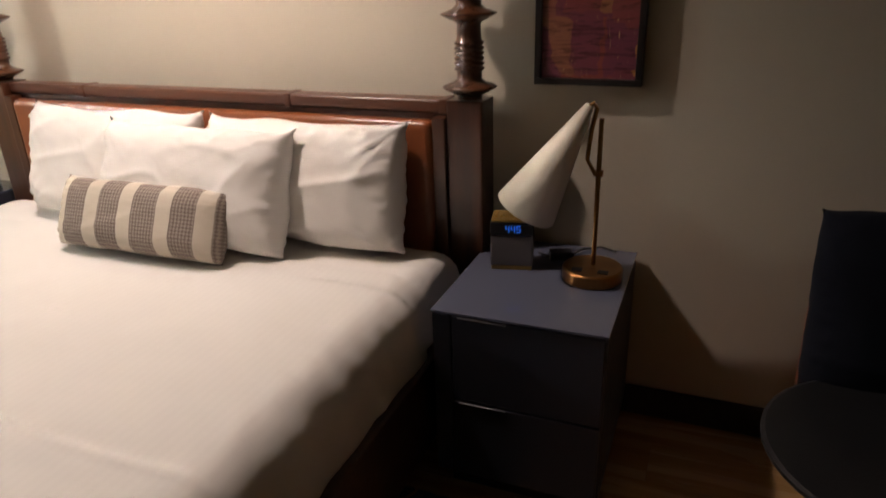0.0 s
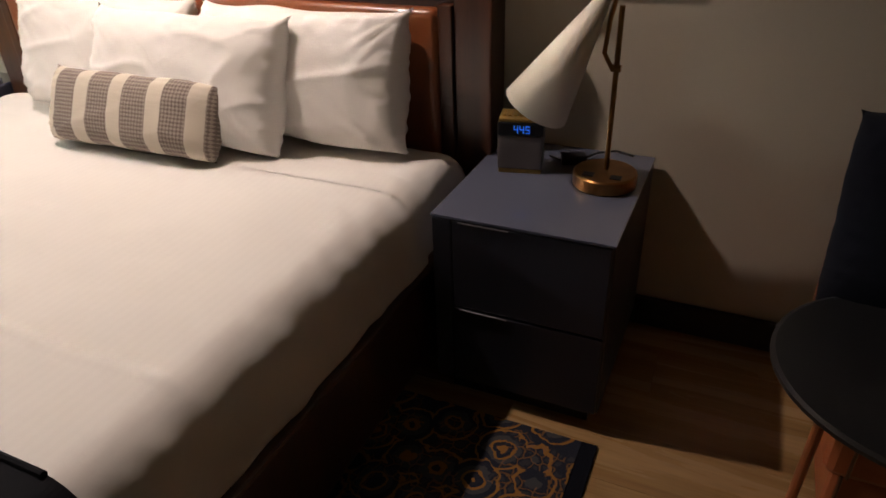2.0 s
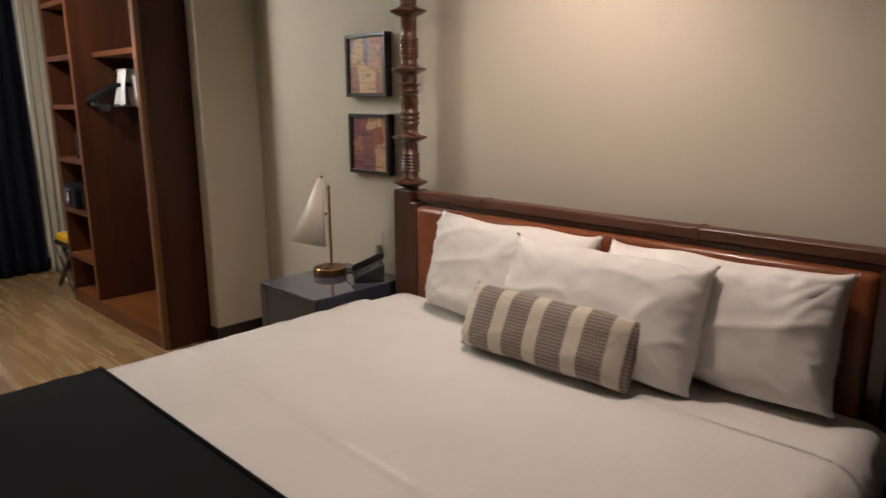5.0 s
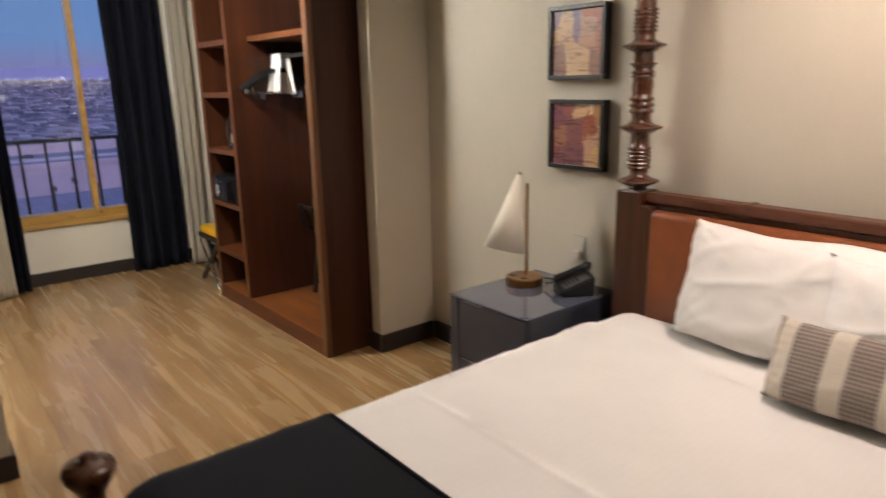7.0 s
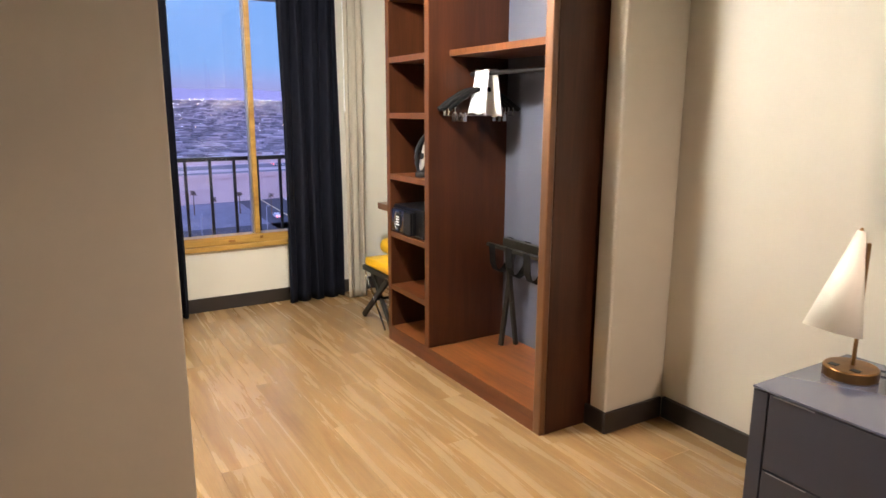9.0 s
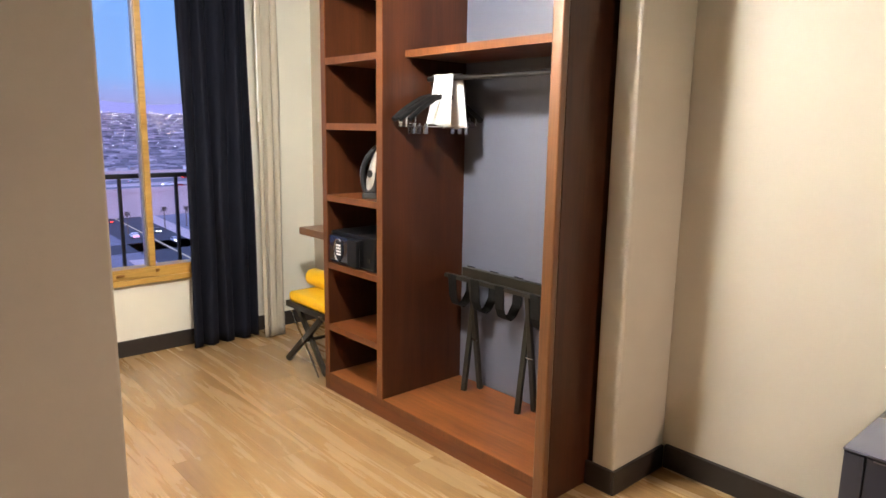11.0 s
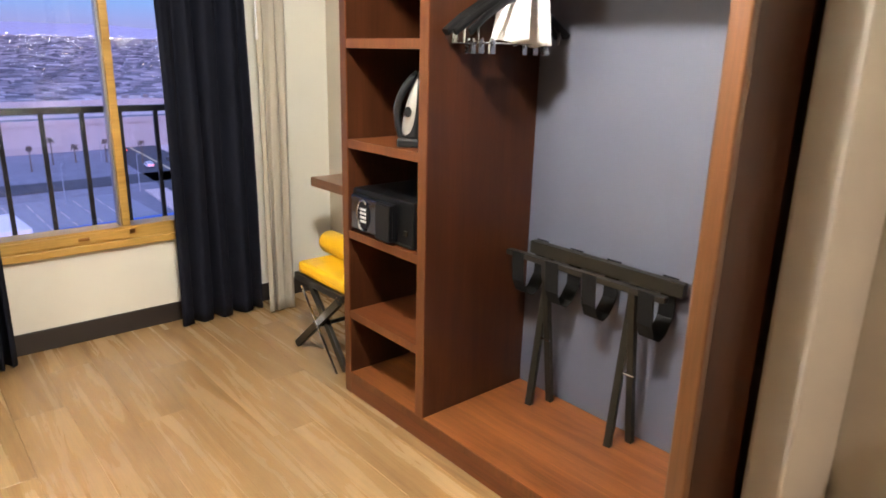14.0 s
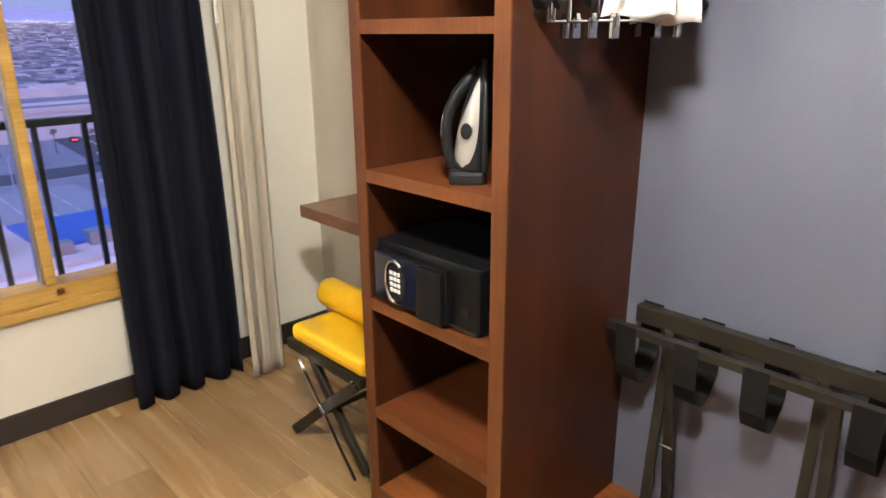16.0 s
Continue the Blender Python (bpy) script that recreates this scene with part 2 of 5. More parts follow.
def art(name, seed, colours):
    """Abstract print: torn upright blocks of warm colour with thin strokes."""
    m, t, b = nodes_of(name)
    v = coords(t)
    mp = t.nodes.new("ShaderNodeMapping")
    t.links.new(v, mp.inputs[0])
    mp.inputs["Location"].default_value = (seed * 3.7, 0, seed * 1.9)
    wob = noise_tex(t, mp.outputs[0], 14, 3)
    shift = t.nodes.new("ShaderNodeVectorMath")
    shift.operation = "MULTIPLY_ADD"
    t.links.new(wob, shift.inputs[0])
    shift.inputs[1].default_value = (0.05, 0.0, 0.07)
    t.links.new(mp.outputs[0], shift.inputs[2])
    flat = t.nodes.new("ShaderNodeVectorMath")
    flat.operation = "MULTIPLY"
    t.links.new(shift.outputs[0], flat.inputs[0])
    flat.inputs[1].default_value = (13, 0, 8)
    vor = t.nodes.new("ShaderNodeTexVoronoi")
    vor.distance = "CHEBYCHEV"
    t.links.new(flat.outputs[0], vor.inputs["Vector"])
    vor.inputs["Scale"].default_value = 1.0
    sep = t.nodes.new("ShaderNodeSeparateColor")
    t.links.new(vor.outputs["Color"], sep.inputs[0])
    c = ramp(t, sep.outputs[0], [(0.2 * k, q) for k, q in enumerate(colours)])
    strokes = noise_tex(t, coords(t, (9, 9, 60)), 1.0, 4, 0.7, 1.0)
    c = mixed(t, c, ramp(t, strokes, [(0.38, (0.22, 0.12, 0.10)), (0.5, (1, 1, 1)), (0.72, (1.0, 0.9, 0.7))]), 0.75, "MULTIPLY")
    fine = noise_tex(t, coords(t, (70, 70, 12), (0, 30, 0)), 1.0, 4, 0.7, 2.0)
    c = mixed(t, c, (0.62, 0.46, 0.22), ramp(t, fine, [(0.64, (0, 0, 0)), (0.70, (0.8, 0.8, 0.8))]))
    t.links.new(c, b.inputs["Base Color"])
    b.inputs["Roughness"].default_value = 0.35
    b.inputs["Coat Weight"].default_value = 0.5
    b.inputs["Coat Roughness"].default_value = 0.03
    return m


PURPLE, OCHRE, RUST, PALE, PLUM = (0.10, 0.05, 0.10), (0.45, 0.24, 0.06), (0.30, 0.08, 0.03), (0.55, 0.40, 0.28), (0.16, 0.04, 0.07)
ARTS = [art("abstract_print_a", 1, [PALE, OCHRE, PURPLE, PALE, RUST]), art("abstract_print_b", 2, [PURPLE, RUST, PALE, OCHRE, PLUM]),
        art("abstract_print_c", 3, [RUST, PLUM, OCHRE, RUST, PLUM]), art("abstract_print_d", 4, [PLUM, RUST, PLUM, OCHRE, PLUM])]

# woven lumbar stripes, along the cushion's own x
m, t, b = nodes_of("striped_woven_cushion")
tc = t.nodes.new("ShaderNodeTexCoord")
sx = t.nodes.new("ShaderNodeSeparateXYZ")
t.links.new(tc.outputs["Object"], sx.inputs[0])
mr = t.nodes.new("ShaderNodeMapRange")
t.links.new(sx.outputs[0], mr.inputs[0])
mr.inputs[1].default_value, mr.inputs[2].default_value = -0.325, 0.325
CREAM, TAUPE = (0.58, 0.52, 0.43), (0.25, 0.20, 0.17)
edges = [0.0, 0.055, 0.125, 0.255, 0.335, 0.455, 0.53, 0.665, 0.745, 0.865, 0.94]
stripe = ramp(t, mr.outputs[0], [(p, TAUPE if k % 2 == 0 else CREAM) for k, p in enumerate(edges)], "CONSTANT")
ch = t.nodes.new("ShaderNodeTexChecker")
t.links.new(coords(t, (1, 0, 1), (0, 45, 0)), ch.inputs["Vector"])
ch.inputs["Scale"].default_value = 130
ch.inputs[1].default_value, ch.inputs[2].default_value = (0.34, 0.285, 0.24, 1), (0.14, 0.11, 0.095, 1)
iscream = t.nodes.new("ShaderNodeSeparateColor")
t.links.new(stripe, iscream.inputs[0])
lt = t.nodes.new("ShaderNodeMath")
lt.operation = "LESS_THAN"
t.links.new(iscream.outputs[0], lt.inputs[0])
lt.inputs[1].default_value = 0.3
half = t.nodes.new("ShaderNodeMath")
half.operation = "MULTIPLY"
t.links.new(lt.outputs[0], half.inputs[0])
half.inputs[1].default_value = 0.75
t.links.new(mixed(t, stripe, ch.outputs[0], half.outputs[0]), b.inputs["Base Color"])
b.inputs["Roughness"].default_value = 0.95
bumped(t, b, ch.outputs[1], 0.3, 0.002)
STRIPES = m

# rug: navy ground with ochre scrolls
m, t, b = nodes_of("navy_ochre_rug")
v = coords(t)
wv = noise_tex(t, v, 30, 2)
mx = t.nodes.new("ShaderNodeVectorMath")
mx.operation = "MULTIPLY_ADD"
t.links.new(wv, mx.inputs[0])
mx.inputs[1].default_value = (0.035, 0.035, 0.0)
t.links.new(v, mx.inputs[2])
vo, ve = t.nodes.new("ShaderNodeTexVoronoi"), t.nodes.new("ShaderNodeTexVoronoi")
ve.feature = "DISTANCE_TO_EDGE"
for q, sc in ((vo, 9.0), (ve, 34.0)):
    t.links.new(mx.outputs[0], q.inputs["Vector"])
    q.inputs["Scale"].default_value = sc
    q.inputs["Randomness"].default_value = 0.55
NAVYC, OCHREC, SLATE = (0.010, 0.013, 0.026), (0.27, 0.125, 0.022), (0.045, 0.047, 0.055)
flower = ramp(t, vo.outputs["Distance"], [(0.0, OCHREC), (0.13, NAVYC), (0.24, OCHREC), (0.30, SLATE), (0.42, NAVYC), (0.55, OCHREC), (0.61, NAVYC)], "CONSTANT")
vein = ramp(t, ve.outputs["Distance"], [(0.0, OCHREC), (0.07, NAVYC), (0.2, NAVYC), (0.24, SLATE)], "CONSTANT")
motif = mixed(t, flower, vein, 0.5, "LIGHTEN")
motif = mixed(t, flower, motif, ramp(t, noise_tex(t, v, 11, 2), [(0.48, (0, 0, 0)), (0.5, (1, 1, 1))]))
t.links.new(motif, b.inputs["Base Color"])
b.inputs["Roughness"].default_value = 1.0
bumped(t, b, noise_tex(t, v, 400, 2), 0.6, 0.004)
RUG = m

# ---- mesh tools ----
def finish(bm, name, material, parent=None, label="", smooth=False):
    me = bpy.data.meshes.new(name)
    bmesh.ops.recalc_face_normals(bm, faces=bm.faces)
    bm.to_mesh(me)
    bm.free()
    if smooth:
        me.shade_smooth()
    me.materials.append(material)
    ob = new(name, me)
    if parent:
        ob.parent = parent
    if label:
        ob["label"] = label
    return ob


def part(name, bm, material, parent, label="", smooth=False):
    return finish(bm, name, material, parent, label, smooth)


def empty(name, at=(0, 0, 0), rz=0.0, **tags):
    e = new(name)
    e.matrix_world = pose(*at, 0, 0, rz)
    return tagged(e, **tags)


def box(x0, x1, y0, y1, z0, z1, bevel=0.0, bm=None, seg=2):
    own = bmesh.new()
    r = bmesh.ops.create_cube(own, size=1.0)
    bmesh.ops.transform(own, matrix=Matrix.LocRotScale(((x0 + x1) / 2, (y0 + y1) / 2, (z0 + z1) / 2), None, (x1 - x0, y1 - y0, z1 - z0)), verts=r["verts"])
    if bevel:
        bmesh.ops.bevel(own, geom=own.edges[:], offset=bevel, segments=seg, profile=0.6, affect="EDGES")
    return own if bm is None else merge(bm, own)


def merge(bm, own):
    me = bpy.data.meshes.new("tmp")
    own.to_mesh(me)
    own.free()
    bm.from_mesh(me)
    bpy.data.meshes.remove(me)
    return bm


def moved(bm, m):
    bmesh.ops.transform(bm, matrix=m, verts=bm.verts[:])
    return bm


def lathe(profile, n=28, bm=None, cap=True):
    """Rings of (radius, z) round the z axis."""
    bm = bm or bmesh.new()
    rings = [[bm.verts.new((r * math.cos(2 * math.pi * k / n), r * math.sin(2 * math.pi * k / n), z)) for k in range(n)] for r, z in profile]
    for a, c in zip(rings, rings[1:]):
        for k in range(n):
            bm.faces.new((a[k], a[(k + 1) % n], c[(k + 1) % n], c[k]))
    if cap:
        bm.faces.new(rings[0][::-1])
        bm.faces.new(rings[-1])
    return bm


def tube(points, r, n=10, bm=None):
    """A round bar along a line of points."""
    bm = bm or bmesh.new()
    pts = [Vector(p) for p in points]
    rings = []
    side = None
    for k, p in enumerate(pts):
        d = (pts[min(k + 1, len(pts) - 1)] - pts[max(k - 1, 0)]).normalized()
        if side is None:
            side = d.orthogonal().normalized()
        side = (side - d * side.dot(d)).normalized()
        up = d.cross(side)
        rings.append([bm.verts.new(p + r * (math.cos(2 * math.pi * q / n) * side + math.sin(2 * math.pi * q / n) * up)) for q in range(n)])
    for a, c in zip(rings, rings[1:]):
        for q in range(n):
            bm.faces.new((a[q], a[(q + 1) % n], c[(q + 1) % n], c[q]))
    bm.faces.new(rings[0][::-1])
    bm.faces.new(rings[-1])
    return bm


def beam(a, c, w, h, bevel=0.003):
    """A squared bar from a to c, w wide and h deep."""
    a, c = Vector(a), Vector(c)
    own = box(-w / 2, w / 2, -h / 2, h / 2, 0, (c - a).length, bevel)
    q = (c - a).to_track_quat("Z", "Y")
    return moved(own, Matrix.Translation(a) @ q.to_matrix().to_4x4())


def sheet(fn, nu, nv, thick=0.0):
    """A grid of fn(u, v), u and v from 0 to 1, with thickness on its back."""
    bm = bmesh.new()
    g = [[bm.verts.new(fn(i / nu, j / nv)) for j in range(nv + 1)] for i in range(nu + 1)]
    for i in range(nu):
        for j in range(nv):
            bm.faces.new((g[i][j], g[i + 1][j], g[i + 1][j + 1], g[i][j + 1]))
    if thick:
        bmesh.ops.recalc_face_normals(bm, faces=bm.faces)
        bmesh.ops.solidify(bm, geom=bm.faces[:], thickness=thick)
    return bm


def pillow_bm(w, h, d, seed, nu=64, nv=44, pinch=0.06, wrinkle=0.012, ear=0.0):
    """A stuffed cushion standing in x and z, with pinched corners, ears and wrinkles."""
    bm = bmesh.new()

    def at(u, v, s):
        a, c = 2 * u - 1, 2 * v - 1
        x = a * w / 2 * (1 - pinch * (1 - c * c))
        z = c * h / 2 * (1 - pinch * 1.2 * (1 - a * a))
        tuck = (abs(a) * abs(c)) ** 3
        x, z = x * (1 - 0.055 * tuck), z * (1 - 0.07 * tuck)
        corner = (abs(a) * abs(c)) ** 15
        x += math.copysign(ear, a) * corner
        z += math.copysign(ear, c) * corner * (1.0 if c > 0 else 0.2)
        fat = (max(0, 1 - abs(a) ** 4.0) * max(0, 1 - abs(c) ** 3.4)) ** 0.46
        p = Vector((x * 3.2, seed * 9.1 + s * 3, z * 3.2))
        # creases that fan out from the corners and run along the seams
        ax, az = (1 - abs(a)) * w, (1 - abs(c)) * h
        fan = math.atan2(az + 0.02, ax + 0.02)
        fanned = noise.noise(Vector((fan * 7 + seed, math.copysign(3, a) + seed, math.copysign(5, c) + s))) * math.exp(-math.hypot(ax, az) / 0.14)
        seam = noise.noise(Vector((a * 9 + seed, c * 9, s * 2.0 + seed))) * math.exp(-min(ax, az) / 0.05)
        broad = noise.noise(p) + 0.5 * noise.noise(Vector((p.x * 1.1 + p.z * 2.4, p.y, p.z * 1.6 - p.x)))
        ridge = 1 - abs(noise.noise(Vector((p.x * 1.3 - p.z * 0.8, p.y + 7, p.z * 2.2))))
        wr = broad * 0.5 + 1.7 * fanned + 1.3 * seam + 0.5 * ridge ** 8 + 0.22 * noise.noise(p * 5.5)
        y = s * (fat * d / 2 + wrinkle * wr * min(1, fat * 2.2))
        return Vector((x + 0.008 * noise.noise(p * 2), y, z + 0.012 * noise.noise(Vector((p.x * 1.5, seed, s)))))

    front = [[bm.verts.new(at(i / nu, j / nv, -1)) for j in range(nv + 1)] for i in range(nu + 1)]
    back = [[front[i][j] if i in (0, nu) or j in (0, nv) else bm.verts.new(at(i / nu, j / nv, 1)) for j in range(nv + 1)] for i in range(nu + 1)]
    for g in (front, back):
        for i in range(nu):
            for j in range(nv):
                f = (g[i][j], g[i + 1][j], g[i + 1][j + 1], g[i][j + 1])
                bm.faces.new(f if g is front else f[::-1])
    return bm


# ---- structure ----
N, S, W, E, CZ = 1.92, -3.4, -6.65, 2.3, 2.45


def struct(name, bm, material, label, parent=None):
    ob = finish(bm, name, material, parent)
    return tagged(ob, label, name.split("_")[0], kind="structure")


struct("floor", box(W - 0.12, E + 0.1, S - 0.1, N + 0.1, -0.12, -0.004), SUBFLOOR, "brown oak-look vinyl plank floor in long boards")
struct("ceiling", box(W - 0.12, E + 0.1, S - 0.1, N + 0.1, CZ, CZ + 0.1), CEIL, "plain unseen ceiling above the room, darkened to dim bounce")
struct("wall_north", box(W - 0.12, E + 0.12, N, N + 0.12, -0.12, CZ), WALL, "cream painted wall behind the bed headboard")
struct("wall_east", box(E, E + 0.12, S, N, -0.12, CZ), FAR_WALL, "plain unseen wall closing the room, darkened to cut bounce")
struct("wall_south", box(W - 0.12, E + 0.12, S - 0.12, S, -0.12, CZ), FAR_WALL, "plain unseen wall closing the room, darkened to cut bounce")
WY0, WY1, WZ0, WZ1 = 0.02, 1.40, 0.45, 2.24
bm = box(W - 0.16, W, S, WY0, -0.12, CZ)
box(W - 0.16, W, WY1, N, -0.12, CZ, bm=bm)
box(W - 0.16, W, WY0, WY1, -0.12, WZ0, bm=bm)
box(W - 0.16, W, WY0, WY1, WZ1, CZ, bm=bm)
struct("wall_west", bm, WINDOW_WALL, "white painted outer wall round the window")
PX, PY = -3.77, -0.205
struct("wall_partition", box(PX - 0.14, PX, S, PY, 0, CZ, 0.006), WALL, "cream painted partition wall ending in a free corner")
struct("wall_pillar", box(-3.944, -3.843, 1.55, N - 0.002, 0, CZ, 0.012), WALL, "cream painted wall pillar beside the wardrobe")

# skirting boards
SK = 0.10


def skirting(x0, x1, y0, y1):
    struct("baseboard", box(x0, x1, y0, y1, 0, SK, 0.004), SKIRT, "dark brown skirting board at the foot of the wall")


skirting(-3.829, E, N - 0.022, N)
skirting(-3.843, -3.829, 1.536, N - 0.022)
skirting(-3.965, -3.843, 1.536, 1.55)
skirting(PX, PX + 0.012, S, PY + 0.012)
skirting(PX - 0.14, PX, PY, PY + 0.012)
skirting(W, W + 0.012, S, N)
skirting(W + 0.012, -5.49, N - 0.012, N)
skirting(E - 0.012, E, S, N - 0.012)

# ---- window ----
win = empty("window_1", (W - 0.06, 0.7, WZ0), label="golden oak framed window with a centre mullion", category="window", kind="structure")


def wpart(name, bm, material, parent, label=""):
    """A mesh in world places, under a thing that stands elsewhere."""
    ob = finish(bm, name, material, None, label)
    ob.parent = parent
    top = parent.matrix_basis.copy() if parent.parent is None else Matrix()
    ob.matrix_parent_inverse = top.inverted()
    return ob


FX0, FX1 = W - 0.10, W + 0.012
bm = box(FX0, FX1, WY0, WY1, WZ0, WZ0 + 0.085, 0.004)
box(FX0, FX1, WY0, WY1, WZ1 - 0.07, WZ1, 0.004, bm)
box(FX0, FX1, WY0, WY0 + 0.07, WZ0 + 0.085, WZ1 - 0.07, 0.004, bm)
box(FX0, FX1, WY1 - 0.07, WY1, WZ0 + 0.085, WZ1 - 0.07, 0.004, bm)
wpart("window_frame", bm, GOLD_OAK, win)
wpart("mullion", box(W - 0.075, W + 0.004, 0.777, 0.812, WZ0 + 0.085, WZ1 - 0.07, 0.004), GOLD_OAK, win)
wpart("sash_rail", box(W - 0.07, W - 0.02, 0.767, 0.777, WZ0 + 0.085, WZ1 - 0.07, 0.002), ALU, win, "grey aluminium sash edge")
wpart("window_sill", box(W - 0.03, W + 0.028, WY0 - 0.02, WY1 + 0.02, WZ0 - 0.012, WZ0 + 0.022, 0.004), GOLD_OAK, win)
for y0, y1 in ((WY0 + 0.07, 0.767), (0.812, WY1 - 0.07)):
    g = wpart("pane", box(W - 0.058, W - 0.052, y0, y1, WZ0 + 0.085, WZ1 - 0.07), GLASS, win)
    g.visible_shadow = False
wpart("sash_step", box(W + 0.0125, W + 0.020, WY0 + 0.02, 0.80, WZ0 + 0.03, WZ0 + 0.074, 0.003), GOLD_OAK, win)
wpart("latch", box(W + 0.0205, W + 0.028, 0.575, 0.622, WZ0 + 0.044, WZ0 + 0.060, 0.003), BRASS, win, "small brass sash latch")
wpart("stop_block", box(W + 0.0125, W + 0.022, 0.803, 0.826, WZ0 + 0.052, WZ0 + 0.072, 0.002), BRASS, win)

# curtains
def curtain(y0, y1, x, depth, folds, material, seed, z0=0.012, z1=2.26, name="curtain", label=""):
    def at(u, v):
        sway = 0.02 * noise.noise(Vector((u * 6, seed, v * 1.4)))
        ph = 2 * math.pi * folds * u + 1.1 * noise.noise(Vector((u * 3, seed * 2, 0))) + 0.35 * math.sin(3 * v + seed)
        amp = depth * (0.75 + 0.3 * noise.noise(Vector((u * folds, seed, 3)))) * (0.55 + 0.45 * (1 - v))
        wide = 1 + 0.03 * (1 - v)
        return Vector((x + amp * math.sin(ph) + 0.3 * amp * math.sin(2 * ph + seed), (y0 + y1) / 2 + (u - 0.5) * (y1 - y0) * wide + sway, z0 + v * (z1 - z0) + 0.006 * math.sin(ph)))

    ob = finish(sheet(at, int(folds * 22), 30, 0.003), name, material, smooth=True)
    return tagged(ob, label, "curtain", group="window curtains")


curtain(0.985, 1.405, W + 0.095, 0.058, 4, DRAPE, 1, z0=0.004, label="navy blackout curtain hanging in folds by the window")
curtain(1.415, 1.56, W + 0.20, 0.026, 2.5, SHEER, 2, z0=0.006, label="oatmeal linen side curtain beside the navy one")
curtain(0.125, 0.255, W + 0.11, 0.045, 2.5, DRAPE, 3, z0=0.004, label="navy blackout curtain hanging in folds by the window")
curtain(-0.10, 0.145, W + 0.22, 0.032, 3.5, SHEER, 4, z0=0.006, label="oatmeal linen side curtain beside the navy one")
wand = empty("curtain_wand", (W + 0.235, 1.402, 2.23), label="thin white curtain wand hanging between the curtains", category="wand")
part("rod", tube([(0, 0, 0), (0, 0, -0.78)], 0.005, 8), WHITE, wand)
part("tip", tube([(0, 0, -0.7805), (0, 0, -0.82)], 0.007, 8), WHITE, wand)
val = tagged(finish(box(W, W + 0.17, -0.16, 1.60, 2.235, 2.33, 0.004), "curtain_valance", CHERRY_EDGE), "brown wooden curtain pelmet board above the window", "valance")

# balcony railing outside
rail = empty("balcony_railing", (W - 0.34, 0.7, 0.0), label="black iron railing outside the window", category="railing")
RX = W - 0.34
wpart("top_rail", box(RX - 0.02, RX + 0.02, -0.6, 2.2, 1.045, 1.075, 0.004), BLACK_METAL, rail)
wpart("bottom_rail", box(RX - 0.015, RX + 0.015, -0.6, 2.2, 0.16, 0.19, 0.003), BLACK_METAL, rail)
for k in range(-5, 11):
    y = 0.378 + 0.176 * k
    wpart("baluster", box(RX - 0.01, RX + 0.01, y - 0.01, y + 0.01, 0.19, 1.045), BLACK_METAL, rail)
tagged(finish(box(RX - 0.06, W - 0.16, -0.7, 2.3, -0.1, 0.16), "balcony_ledge", WINDOW_WALL), "pale rendered ledge carrying the railing", "ledge")

# ---- wardrobe ----
WX0, WX1, WY, WB, WTOP = -5.475, -3.966, 1.278, 1.815, 2.40
DIV0, DIV1 = -5.008, -4.968
ward = empty("open_wardrobe", (-4.7, 1.55, 0), label="open cherry veneer wardrobe with shelves and hanging space", category="wardrobe")
BASE = 0.095
CHERRY_STILE = wood("glossy_cherry_stile", (0.10, 0.036, 0.012), (0.18, 0.07, 0.023), "z", 0.35, 1.0, 0.2)


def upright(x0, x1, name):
    p = wpart(name, box(x0, x1, WY + 0.004, WB, 0 if name != "divider" else BASE, WTOP, 0.001), CHERRY_V_SHADED, ward)
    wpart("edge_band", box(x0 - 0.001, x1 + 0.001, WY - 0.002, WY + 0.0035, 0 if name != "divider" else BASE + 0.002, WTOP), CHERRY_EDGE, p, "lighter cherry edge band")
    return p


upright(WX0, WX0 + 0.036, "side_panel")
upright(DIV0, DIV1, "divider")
p = wpart("side_panel", box(-4.012, WX1, WY + 0.03, WB, 0, WTOP, 0.001), CHERRY_V_SHADED, ward)
wpart("bullnose_stile", box(-4.014, WX1 + 0.002, WY - 0.004, WY + 0.0295, 0, WTOP, 0.008, seg=4), CHERRY_STILE, p, "lighter cherry bullnose edge").data.shade_smooth()
wpart("base_floor", box(WX0 + 0.036, -4.012, WY + 0.004, WB, BASE - 0.03, BASE - 0.001, 0.001), CHERRY_BASE, ward)
wpart("plinth", box(WX0 + 0.036, -4.012, WY, WY + 0.02, 0, BASE - 0.031, 0.001), CHERRY_H, ward)
wpart("plinth_lip", box(WX0 + 0.036, -4.012, WY - 0.001, WY + 0.0035, BASE - 0.03, BASE - 0.001), CHERRY_EDGE, ward)
wpart("top_panel", box(WX0 + 0.036, -4.012, WY + 0.004, WB, WTOP - 0.04, WTOP, 0.001), CHERRY_H, ward)
wpart("back_panel", box(DIV1, -4.012, WB - 0.025, WB, BASE, WTOP - 0.04), GREY_PANEL, ward, "grey-blue painted back panel")
wpart("back_panel", box(WX0 + 0.036, DIV0, WB - 0.02, WB, BASE, WTOP - 0.04), CHERRY_V_SHADED, ward, "cherry veneer back")
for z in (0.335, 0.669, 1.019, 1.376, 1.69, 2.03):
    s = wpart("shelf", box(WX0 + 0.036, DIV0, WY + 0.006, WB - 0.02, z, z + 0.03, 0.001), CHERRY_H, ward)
    wpart("edge_band", box(WX0 + 0.036, DIV0, WY, WY + 0.006, z - 0.001, z + 0.031), CHERRY_EDGE, s)
hs = wpart("hat_shelf", box(DIV1, -4.012, WY + 0.135, WB - 0.025, 1.705, 1.735, 0.001), CHERRY_H, ward)
wpart("edge_band", box(DIV1, -4.012, WY + 0.129, WY + 0.135, 1.704, 1.736), CHERRY_EDGE, hs)
